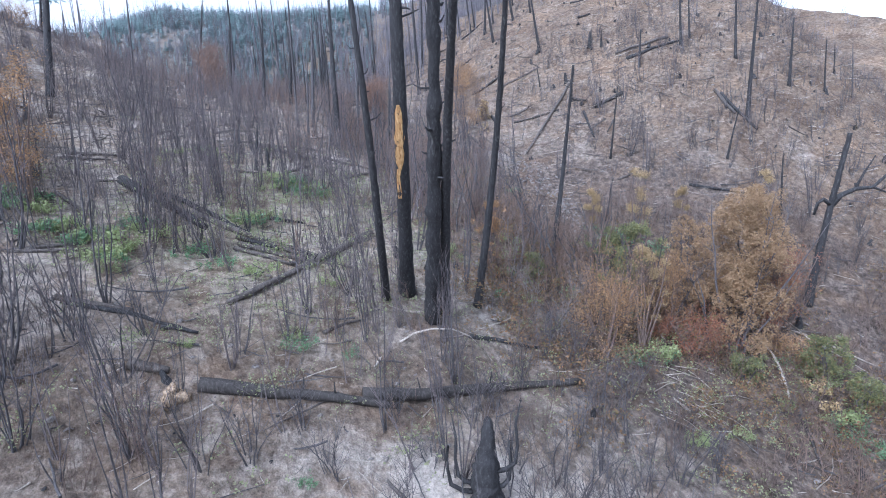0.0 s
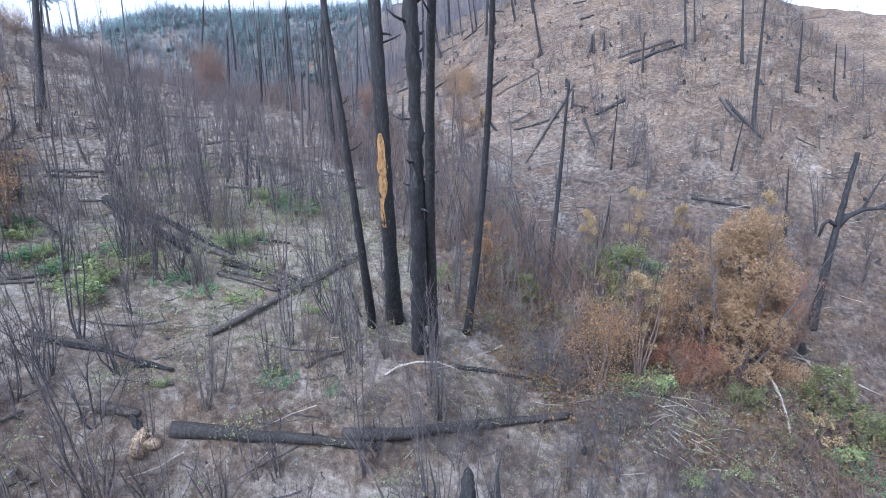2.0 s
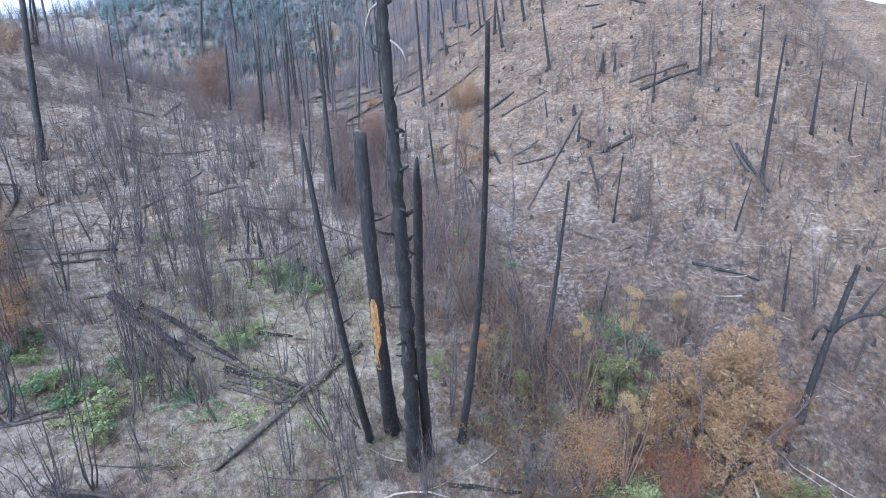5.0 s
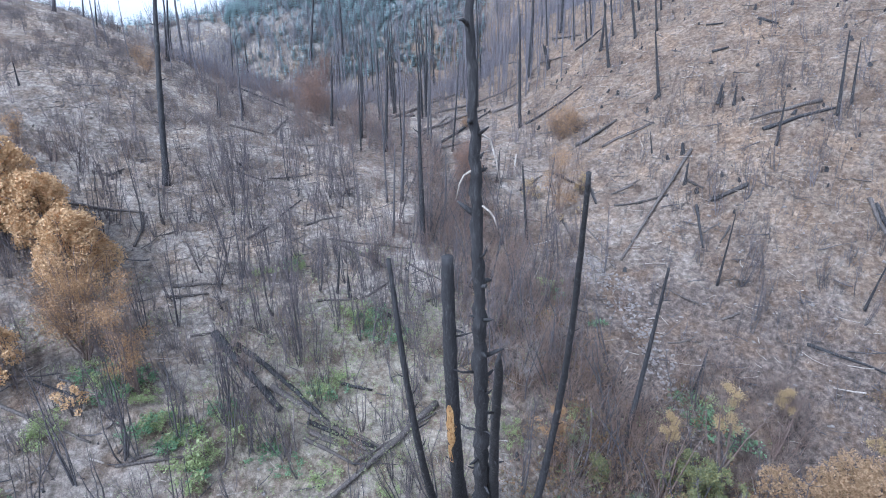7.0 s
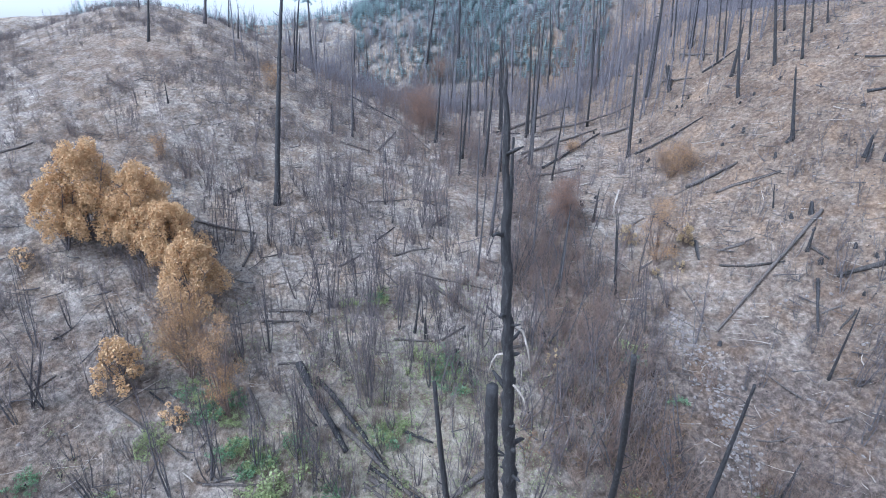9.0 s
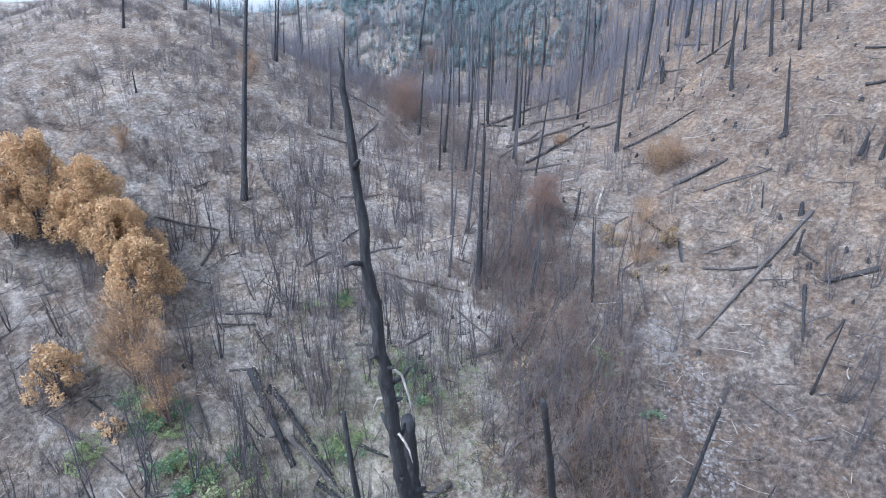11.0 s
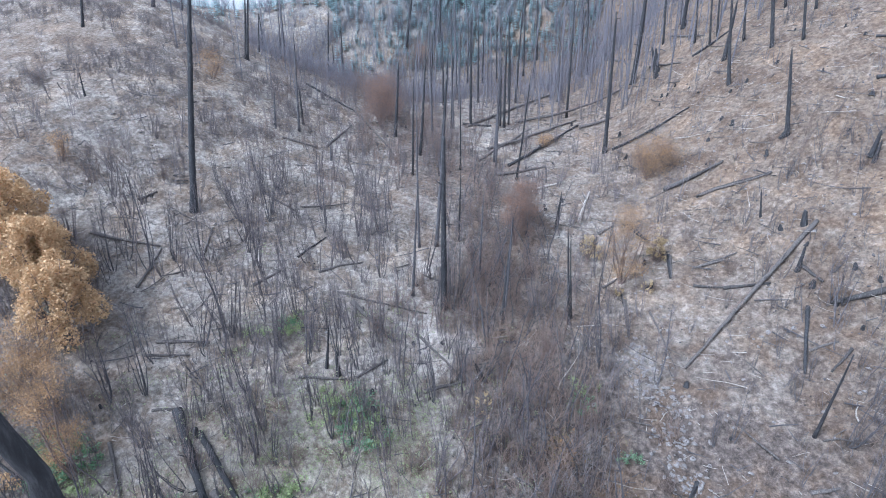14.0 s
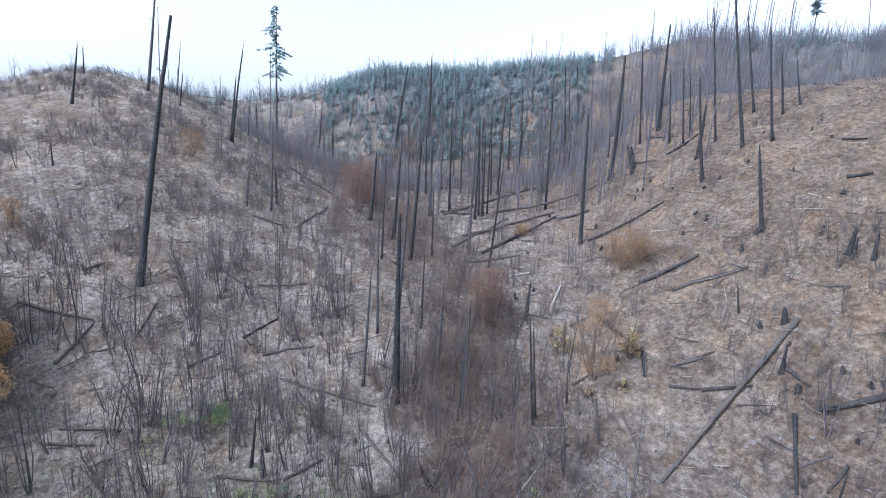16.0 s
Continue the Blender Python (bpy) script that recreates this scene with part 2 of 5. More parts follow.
GULLY = ((24, 12), (16, 19), (10, 26), (4, 29), (0, 33), (-2, 38), (-6, 45), (-12, 53), (-21, 60), (-32, 71), (-48, 88))


TRAIL = ((-65.8, 39.4), (-60, 35.9), (-54.3, 35.3), (-48.1, 29.4), (-43.8, 25.4), (-39.1, 21.5), (-35.7, 18.7))
SIDE_TRAIL = ((-27, 33), (-31, 36), (-38, 37), (-47, 41), (-58, 46))
WASHES = (((-31.6, 20.6), (-29.5, 19.5), (-27.6, 18.4)), ((-30.6, 22.1), (-28.1, 20.8), (-24.2, 19)), ((-31.7, 18.1), (-29.3, 16.5)), ((-53.2, 37.4), (-47.3, 34), (-42.8, 32)))


def gully_distance(x, y, line=GULLY):
    """Metres to the bottom of the gully, or to another line."""
    x, y = np.asarray(x, float), np.asarray(y, float)
    best = np.full(np.broadcast(x, y).shape, 1e9)
    for (ax, ay), (bx, by) in zip(line, line[1:]):
        t = np.clip(((x - ax) * (bx - ax) + (y - ay) * (by - ay)) / ((bx - ax) ** 2 + (by - ay) ** 2), 0, 1)
        best = np.minimum(best, np.hypot(x - ax - t * (bx - ax), y - ay - t * (by - ay)))
    return best


def gz(x, y):
    return float(ground(x, y)) + relief(x, y)


def relief(x, y):
    return (0.2 * noise.noise((x * 0.35, y * 0.35, 3.1)) + 0.4 * noise.noise((x * 0.09, y * 0.09, 7.7))
            + 0.09 * noise.noise((x * 0.95, y * 0.95, 1.2)))


def mesh_object(name, verts, faces, mat, smooth=True):
    me = bpy.data.meshes.new(name)
    me.from_pydata(verts, [], faces)
    me.materials.append(mat)
    if smooth:
        me.polygons.foreach_set("use_smooth", [True] * len(me.polygons))
    return new(name, me)


def axis(lo, hi, step, reach, growth):
    inner = list(np.arange(lo, hi + step / 2, step))
    up, s = [], step
    while inner[-1] + sum(up) < reach:
        s *= growth
        up.append(s)
    right = list(inner[-1] + np.cumsum(up))
    down, s = [], step
    while inner[0] - sum(down) > -reach:
        s *= growth
        down.append(s)
    return np.array(list((inner[0] - np.cumsum(down))[::-1]) + inner + right)


gx, gy = axis(-34, 30, 0.34, 1500, 1.06), axis(6, 66, 0.34, 1500, 1.06)
gxx, gyy = np.meshgrid(gx, gy)
gzz = ground(gxx, gyy)
near = np.exp(-(np.hypot(gxx, gyy - 35) / 130) ** 4)
verts = [(x, y, z + relief(x, y) + w * (0.08 * noise.noise((x * 1.9, y * 1.9, 0.4)) + 0.045 * noise.noise((x * 4.1, y * 4.1, 5.0))))
         for x, y, z, w in zip(gxx.ravel().tolist(), gyy.ravel().tolist(), gzz.ravel().tolist(), near.ravel().tolist())]
nx = len(gx)
faces = [(j * nx + i, j * nx + i + 1, (j + 1) * nx + i + 1, (j + 1) * nx + i) for j in range(len(gy) - 1) for i in range(nx - 1)]
ground_ob = mesh_object("ground", verts, faces, GROUND)
to_gully = gully_distance(gxx, gyy)
beyond = gxx + 0.62 * gyy  # past about 27 the far side of the gully begins
covers = {
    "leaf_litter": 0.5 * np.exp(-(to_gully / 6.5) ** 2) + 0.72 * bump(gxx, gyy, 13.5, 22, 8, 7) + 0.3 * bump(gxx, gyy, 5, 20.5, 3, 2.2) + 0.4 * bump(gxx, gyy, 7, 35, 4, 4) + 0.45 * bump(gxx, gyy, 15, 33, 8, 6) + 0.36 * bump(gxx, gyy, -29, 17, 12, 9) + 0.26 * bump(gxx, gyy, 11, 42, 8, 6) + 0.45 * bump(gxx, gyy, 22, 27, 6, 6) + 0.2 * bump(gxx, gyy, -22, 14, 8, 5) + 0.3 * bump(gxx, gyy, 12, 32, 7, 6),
    "white_ash": 0.42 * np.exp(-(gully_distance(gxx, gyy, TRAIL) / 1.2) ** 2) + sum(0.45 * np.exp(-(gully_distance(gxx, gyy, w) / 0.6) ** 2) for w in WASHES) + 0.4 * np.exp(-(gully_distance(gxx, gyy, ((3.9, 41.0), (6.0, 38.0), (7.0, 36.0), (8.0, 34.0), (9.0, 31.5))) / 0.7) ** 2) + 0.35 * np.exp(-(gully_distance(gxx, gyy, SIDE_TRAIL) / 1.3) ** 2)
    + sum(0.34 * bump(gxx, gyy, x, y, r, r) for x, y, r in ((-5.4, 35.6, 2.2), (-8.5, 37.9, 1.6), (-10.3, 42.7, 1.8), (-14.9, 48.9, 2.2), (4.8, 51.2, 1.8), (24.9, 36.2, 2.0), (19, 36, 3.0)))
    + 0.3 * bump(gxx, gyy, -8, 38, 8, 11) + 1.4 * bump(gxx, gyy, 3.0, 12.9, 5.2, 2.8) + 0.26 * bump(gxx, gyy, -8, 12.8, 7, 3.4) + 0.4 * bump(gxx, gyy, -14, 17, 5, 3) + 0.12 * bump(gxx, gyy, 17, 41, 7, 5) + 0.16 * bump(gxx, gyy, 20, 50, 6, 6) + 0.2 * bump(gxx, gyy, -4, 58, 4, 3) + 0.06 * bump(gxx, gyy, 6, 38, 3, 5),
    "herb_cover": 0.55 * bump(gxx, gyy, -9, 24, 9, 8) + 0.3 * bump(gxx, gyy, -4, 31, 6, 5) + 0.3 * bump(gxx, gyy, 10, 20, 7, 6),
    # Far ridge ground that takes the painted haze tint.
    "hazed_forest_floor": 1.0 * sm(88, 104, np.hypot(gxx, gyy - 15)) * (0.25 + 0.75 * np.maximum(bump(np.degrees(np.arctan2(gxx, gyy - 15)), gyy * 0, -21, 0, 14, 1), 0.8 * bump(np.degrees(np.arctan2(gxx, gyy - 15)), gyy * 0, 12, 0, 10, 1))),
    "far_side": 0.75 / (1 + np.exp(-(beyond - 32) / 4)),
    "bare_soil": 0.75 / (1 + np.exp(-(beyond - 32) / 4)) - 0.12 * bump(gxx, gyy, 9, 41, 8, 9) + 0.35 * bump(gxx, gyy, 15, 33, 6, 5) + 0.3 * bump(gxx, gyy, 0, 17.5, 8, 3.5) + 0.42 * bump(gxx, gyy, -55, 44, 20, 20) + 0.25 * bump(gxx, gyy, -26, 24, 8, 9) + 0.7 * bump(gxx, gyy, -8, 13.5, 7, 5) + 0.3 * bump(gxx, gyy, -13, 20, 6, 5),
}
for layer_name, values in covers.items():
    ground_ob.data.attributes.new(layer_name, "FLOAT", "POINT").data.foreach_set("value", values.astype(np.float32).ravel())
tagged(ground_ob, "ash-grey and brown burnt hillside soil with pale ash patches", "ground", kind="structure")


# ---- builders ----
def tube(verts, faces, path, radii, sides=6, cap=True, rough=0.0, rnd=random):
    """A tapered tube along a path of Vectors."""
    start = len(verts)
    along = (path[-1] - path[0]).normalized()
    across = Vector((1, 0, 0)) if abs(along.x) < 0.8 else Vector((0, 1, 0))
    for k, (p, r) in enumerate(zip(path, radii)):
        d = (path[min(k + 1, len(path) - 1)] - path[max(k - 1, 0)]).normalized()
        u = across.cross(d).normalized()
        w = d.cross(u)
        for s in range(sides):
            t = 2 * math.pi * s / sides
            q = r * (1 + (rough * rnd.uniform(-1, 1) if rough else 0))
            verts.append(tuple(p + u * math.cos(t) * q + w * math.sin(t) * q))
    for k in range(len(path) - 1):
        for s in range(sides):
            i, j = start + k * sides + s, start + k * sides + (s + 1) % sides
            faces.append((i, j, j + sides, i + sides))
    if cap:
        faces.append(tuple(start + s for s in range(sides))[::-1])
        faces.append(tuple(start + (len(path) - 1) * sides + s for s in range(sides)))


def part(name, verts, faces, mat, parent, label="", smooth=True):
    ob = mesh_object(name, verts, faces, mat, smooth)
    ob.parent = parent
    if label:
        ob["label"] = label
    return ob


def thing(name, x, y, z, label, category, group=""):
    ob = new(name)
    ob.location, ob.empty_display_size = (x, y, z), 0.2
    return tagged(ob, label, category, group)


LABELS = {
    "snag": "tall charred tree trunk without branches on the burnt slope",
    "pole": "thin blackened dead tree pole standing on the slope",
    "broken": "short charred stump with a splintered top",
    "spike": "charred trunk snapped off to a jagged point",
    "blaze": "charred trunk with a strip of exposed orange wood",
    "tall": "tallest charred tree trunk with burnt branch stubs",
    "forked": "leaning charred tree with a heavy forked limb",
}


def burnt_tree(x, y, height, dia, lean_x, lean_y, kind, bow=(0, 0)):
    rnd = random.Random(int(x * 131 + y * 977))
    z = gz(x, y) - 0.15
    height = max(height, 0.5)
    root = thing("burnt_tree", x, y, z, LABELS[kind], "dead tree", "burnt trees")
    big = dia > 0.3 and kind != "pole"
    rings, sides = (90 if kind == "tall" else 48 if height > 8 else 18, 14) if big else (14, 8)
    top = {"snag": 0.36, "pole": 0.36, "spike": 0.4, "broken": 0.6, "blaze": 0.62, "tall": 0.14, "forked": 0.5}[kind]
    bend = rnd.uniform(-1, 1) * 0.006 * height, rnd.uniform(-1, 1) * 0.006 * height
    path, radii = [], []
    for k in range(rings + 1):
        f = k / rings
        s = math.sin(f * math.pi)
        wob = (0.055 if kind == "tall" else 0.025) * dia
        path.append(Vector((lean_x * f + (bend[0] + bow[0]) * s + rnd.uniform(-wob, wob), lean_y * f + (bend[1] + bow[1]) * s + rnd.uniform(-wob, wob), height * f)))
        flare = 1 + 0.28 * math.exp(-f * height / (1.2 * dia + 0.05))
        radii.append(dia / 2 * flare * (1 + (top - 1) * f ** (1.25 if kind == "tall" else 1)) * (1 + (0.3 if kind == "tall" else 0.08) * noise.noise((x, y, f * height * (1.9 if kind == "tall" else 0.8)))))
    if kind in ("spike", "broken", "tall", "pole"):
        radii[-1] *= 0.25
        radii[-2] *= 0.7
    verts, faces = [], []
    tube(verts, faces, path, radii, sides, rough=0.15 if kind == "tall" else 0.085 if big else 0.05, rnd=rnd)
    part("trunk", verts, faces, CHAR if kind != "pole" else rnd.choice((CHAR, CHAR, CHAR_GREY)), root)
    if kind in ("blaze",):
        vs, fs = [], []
        lo, hi = int(rings * 0.43), int(rings * 0.60)
        for k in range(lo, hi + 1):
            f = (k - lo) / (hi - lo)
            half = (0.3 + 0.75 * math.sin(f * math.pi) ** 0.4) * rnd.uniform(0.4, 0.95)
            for s in range(7):
                t = -math.pi / 2 - 0.25 + half * (s / 3 - 1)
                r = radii[k] * 1.07 + 0.012
                vs.append(tuple(path[k] + Vector((math.cos(t) * r, math.sin(t) * r, 0))))
        for k in range(hi - lo):
            for s in range(6):
                i = k * 7 + s
                fs.append((i, i + 1, i + 8, i + 7))
        part("exposed_wood", vs, fs, BLAZE, root, "strip of bare orange wood")
        vs, fs = [], []
        lo, hi = int(rings * 0.34), int(rings * 0.42)
        for k in range(lo, hi + 1):
            for s in range(4):
                t = -math.pi / 2 - 0.8 + rnd.uniform(-0.12, 0.12) + 0.2 * s
                r = radii[k] * 1.06 + 0.01
                vs.append(tuple(path[k] + Vector((math.cos(t) * r, math.sin(t) * r, 0))))
        for k in range(hi - lo):
            for s in range(3):
                i = k * 4 + s
                fs.append((i, i + 1, i + 5, i + 4))
        part("exposed_wood", vs, fs, BLAZE, root, "small strip of bare orange wood")
    stubs = {"tall": 26, "snag": int(height / 1.6), "pole": int(height / 3), "blaze": 5, "spike": 3, "broken": 0, "forked": 6}[kind]
    for _ in range(min(stubs, 26)):
        f = rnd.uniform(0.25, 0.97)
        k = int(f * rings)
        t = rnd.uniform(0, 2 * math.pi)
        ln = rnd.uniform(0.12, 0.55) * (0.6 + dia)
        out = Vector((math.cos(t), math.sin(t), rnd.uniform(-0.2, 0.6)))
        p0 = path[k] + Vector((out.x, out.y, 0)) * radii[k] * 0.7
        vs, fs = [], []
        r0 = max(0.012, (0.13 if kind == "tall" else 0.09) * dia * rnd.uniform(0.5, 1))
        tube(vs, fs, [p0, p0 + out * ln * 0.6, p0 + out * ln + Vector((0, 0, rnd.uniform(-0.1, 0.15)))], [r0, r0 * 0.8, r0 * 0.35], 5)
        part("branch_stub", vs, fs, CHAR, root)
    if kind == "tall":
        k = int(rings * 0.78)
        for turn, drop in ((0.3, 1.1), (2.6, 0.7), (-0.6, 0.5)):
            out = Vector((math.cos(turn), math.sin(turn) * 0.4, 0))
            p = path[k] + out * radii[k] * 0.9
            vs, fs = [], []
            tube(vs, fs, [p, p + out * 0.22 + Vector((0, 0, -0.12)), p + out * 0.36 + Vector((0, 0, -drop * 0.5)), p + out * 0.46 + Vector((0, 0, -drop))], [0.03, 0.026, 0.02, 0.008], 5)
            part("torn_strip", vs, fs, PALE, root, "pale torn strip of wood")
            k -= 3
    if kind == "forked":
        def limb(points, r0, r1):
            vs, fs = [], []
            pts = [Vector(p) for p in points]
            tube(vs, fs, pts, [r0 + (r1 - r0) * i / (len(pts) - 1) for i in range(len(pts))], 8, rough=0.08, rnd=rnd)
            part("limb", vs, fs, CHAR, root, "crooked burnt limb")
        b = path[int(rings * 0.62)]
        limb([b, b + Vector((0.5, 0.1, 0.45)), b + Vector((1.3, 0.2, 0.75)), b + Vector((2.2, 0.2, 0.8)), b + Vector((3.0, 0.3, 1.5))], 0.17, 0.06)
        limb([b + Vector((1.3, 0.2, 0.75)), b + Vector((1.8, 0.4, 1.5)), b + Vector((2.4, 0.5, 2.4))], 0.08, 0.02)
        limb([b, b + Vector((-0.4, 0, 0.3)), b + Vector((-0.6, 0.1, 0.1)), b + Vector((-0.75, 0.1, -0.5))], 0.13, 0.06)
        limb([b + Vector((2.2, 0.2, 0.8)), b + Vector((2.9, 0.1, 0.5)), b + Vector((3.6, 0.1, 0.6))], 0.06, 0.015)
    return root


def fallen_log(x0, y0, x1, y1, dia, look_of="char", sag=0.0):
    rnd = random.Random(int(x0 * 313 + y1 * 71))
    length = math.hypot(x1 - x0, y1 - y0)
    n = max(5, min(30, int(length / 0.5)))
    sag += rnd.uniform(-0.012, 0.012) * length
    across = Vector((y0 - y1, x1 - x0, 0)) / max(length, 0.1)
    zs = [gz(x0 + (x1 - x0) * k / n, y0 + (y1 - y0) * k / n) for k in range(n + 1)]
    slope = [zs[0] + (zs[-1] - zs[0]) * k / n for k in range(n + 1)]
    lift = [0.5 * a + 0.5 * max(a, b) for a, b in zip(zs, slope)]
    o = Vector((x0, y0, zs[0]))
    path = [Vector((x0 + (x1 - x0) * k / n + rnd.uniform(-0.02, 0.02), y0 + (y1 - y0) * k / n + rnd.uniform(-0.02, 0.02), lift[k] + dia * 0.33)) + across * sag * math.sin(math.pi * k / n) - o for k in range(n + 1)]
    radii = [dia / 2 * (1.05 - 0.5 * k / n) * rnd.uniform(0.88, 1.12) for k in range(n + 1)]
    vs, fs = [], []
    tube(vs, fs, path, radii, 10, rough=0.08, rnd=rnd)
    pale = look_of == "pale"
    root = thing("fallen_log", *o, "bleached fallen trunk lying on the slope" if pale else "charred fallen tree trunk lying on the ashy ground", "log", "fallen logs")
    part("trunk", vs, fs, PALE if pale else SCORCHED_LOG if look_of == "burnt" else (LOGWOOD if look_of == "weathered" or rnd.random() < 0.75 else CHAR), root)
    for _ in range(int(length / 1.8)):
        k = rnd.randrange(1, n)
        t = rnd.uniform(0.2, math.pi - 0.2)
        d = (path[k] - path[k - 1]).normalized()
        s = Vector((-d.y, d.x, 0))
        out = s * math.cos(t) + Vector((0, 0, 1)) * math.sin(t)
        ln = rnd.uniform(0.2, 0.6)
        r0 = dia * 0.09
        vs, fs = [], []
        tube(vs, fs, [path[k] + out * radii[k] * 0.7, path[k] + out * (radii[k] + ln)], [r0, r0 * 0.4], 5)
        part("branch_stub", vs, fs, PALE if pale else CHAR, root)
    return root


# ---- standing burnt trees ----
burnt_tree(-2.72, 21.72, 13.82, 0.36, -0.30, -4.19, "snag", (0.32, -1.31))
burnt_tree(-1.83, 22.41, 13.73, 0.62, 0.44, -4.27, "blaze", (0.06, -0.86))
burnt_tree(-0.73, 21.04, 23.83, 0.60, 0.50, -6.52, "tall", (0.27, -1.38))
burnt_tree(-0.14, 21.69, 14.41, 0.46, 0.86, -8.52, "spike", (-0.15, 0.45))
burnt_tree(1.32, 22.49, 17.32, 0.36, 1.08, -5.59, "snag", (0.44, 1.05))
burnt_tree(5.85, 27.75, 10.51, 0.32, 0.95, -0.46, "snag", (0.2, 0.5))
burnt_tree(12.38, 38.36, 5.13, 0.17, 0.17, -0.69, "snag")
burnt_tree(19.96, 36.43, 3.70, 0.17, 0.50, -0.27, "snag")
burnt_tree(19.01, 26.01, 8.90, 0.41, 0.83, -0.61, "forked")
burnt_tree(-27.68, 37.50, 18.76, 0.52, -0.66, 4.23, "snag")
burnt_tree(-7.90, 39.64, 11.23, 0.46, -0.02, -0.01, "snag")
burnt_tree(-12.02, 43.82, 10.36, 0.20, 0.01, 0.00, "pole")
burnt_tree(-9.81, 45.97, 5.63, 0.18, 0.08, 0.05, "pole")
burnt_tree(-20.33, 61.85, 12.57, 0.27, -0.27, -0.16, "pole")
burnt_tree(-23.79, 59.94, 7.56, 0.40, 0.50, 0.34, "pole")
burnt_tree(-4.02, 40.29, 7.11, 0.17, 0.20, 0.08, "pole")
burnt_tree(-0.23, 42.25, 6.03, 0.14, -0.53, -0.13, "pole")
burnt_tree(-3.51, 50.44, 2.73, 0.15, 0.08, 0.02, "pole")
burnt_tree(-6.92, 43.03, 6.45, 0.21, 0.15, 0.08, "pole")
burnt_tree(-2.58, 62.65, 12.05, 0.41, -0.37, -0.07, "snag")
burnt_tree(-2.57, 76.30, 13.42, 0.57, 0.21, 0.03, "snag")
burnt_tree(-0.09, 75.37, 2.53, 0.55, -0.50, -0.05, "snag")
burnt_tree(6.63, 65.80, 8.78, 0.31, -1.25, 0.01, "snag")
burnt_tree(7.32, 71.91, 12.09, 0.24, -1.68, 0.03, "snag")
burnt_tree(9.44, 68.44, 14.70, 0.31, -2.60, 0.15, "snag")
burnt_tree(10.27, 74.45, 9.19, 0.24, -1.74, 0.12, "snag")
burnt_tree(11.46, 67.37, 9.15, 0.24, -1.39, 0.14, "snag")
burnt_tree(10.75, 57.65, 6.01, 0.33, -0.98, 0.10, "spike")
burnt_tree(12.38, 71.96, 6.02, 0.23, -0.96, 0.10, "pole")
burnt_tree(13.62, 72.56, 4.35, 0.19, -0.85, 0.11, "pole")
burnt_tree(15.12, 53.54, 1.49, 0.26, 0.05, -0.01, "spike")
burnt_tree(-12.19, 81.61, 8.99, 0.33, -0.32, -0.09, "pole")
burnt_tree(-9.01, 73.64, 14.88, 0.29, -0.25, -0.07, "pole")
burnt_tree(-13.97, 101.95, 17.13, 0.35, -1.17, -0.27, "pole")
burnt_tree(-12.25, 59.26, 9.39, 0.28, 0.37, 0.16, "pole")
burnt_tree(-15.14, 67.45, 10.86, 0.33, 0.03, 0.01, "pole")
burnt_tree(-14.83, 68.81, 9.56, 0.33, -0.09, -0.04, "pole")
burnt_tree(-18.27, 82.53, 13.87, 0.35, 0.40, 0.15, "pole")
burnt_tree(-19.24, 82.48, 12.47, 0.29, -0.53, -0.20, "pole")
burnt_tree(-23.17, 100.43, 13.66, 0.37, -0.40, -0.14, "pole")
burnt_tree(-21.74, 102.70, 12.33, 0.37, -0.65, -0.21, "pole")
burnt_tree(-19.36, 69.70, 11.83, 0.30, -0.16, -0.08, "pole")
burnt_tree(-19.90, 66.21, 13.07, 0.28, -0.29, -0.15, "pole")
burnt_tree(-26.51, 76.97, 9.32, 0.29, -0.13, -0.07, "pole")
burnt_tree(-29.20, 86.89, 15.95, 0.33, -0.40, -0.20, "pole")
burnt_tree(-23.64, 82.12, 12.02, 0.30, -0.15, -0.07, "pole")
burnt_tree(1.33, 82.80, 11.88, 0.47, -0.06, -0.00, "snag")
burnt_tree(-1.73, 92.91, 10.66, 0.29, -0.96, -0.10, "pole")
burnt_tree(4.48, 74.90, 8.79, 0.22, -0.98, -0.03, "pole")
burnt_tree(5.02, 75.40, 6.63, 0.22, -0.78, -0.02, "pole")
burnt_tree(3.03, 76.94, 8.07, 0.23, -0.79, -0.04, "pole")
burnt_tree(-4.17, 93.20, 9.11, 0.30, -0.58, -0.08, "pole")
burnt_tree(-8.65, 95.84, 12.97, 0.32, -0.81, -0.15, "pole")
burnt_tree(-44.35, 60.65, 11.73, 0.31, 1.17, 1.33, "pole")
burnt_tree(-30.30, 52.62, 9.32, 0.25, 0.29, 0.29, "pole")
burnt_tree(-31.55, 50.80, 3.43, 0.20, 0.18, 0.20, "pole")
burnt_tree(-31.15, 54.25, 3.91, 0.26, -0.04, -0.04, "pole")
burnt_tree(-25.03, 50.66, 1.41, 0.27, 0.02, 0.02, "pole")
burnt_tree(-67.32, 86.82, 5.03, 0.39, -0.10, -0.10, "pole")
burnt_tree(-51.23, 73.50, 6.54, 0.32, 0.30, 0.30, "pole")
burnt_tree(-59.01, 64.52, 7.27, 0.23, 0.54, 0.73, "pole")
burnt_tree(-54.35, 61.48, 4.58, 0.22, 0.35, 0.46, "pole")
burnt_tree(-53.98, 89.00, 4.96, 0.38, 0.18, 0.15, "pole")
burnt_tree(-52.55, 89.93, 7.43, 0.38, 0.09, 0.07, "pole")
burnt_tree(-42.72, 40.39, 2.08, 0.18, 0.00, 0.00, "pole")
burnt_tree(-56.92, 49.98, 6.71, 0.33, 0.52, 0.96, "pole")
burnt_tree(-10.91, 32.26, 1.76, 0.30, -0.02, -0.02, "spike")
burnt_tree(-3.56, 35.87, 1.19, 0.30, -0.53, -0.11, "spike")
burnt_tree(-14.73, 25.78, 0.69, 0.37, -0.01, -0.00, "spike")
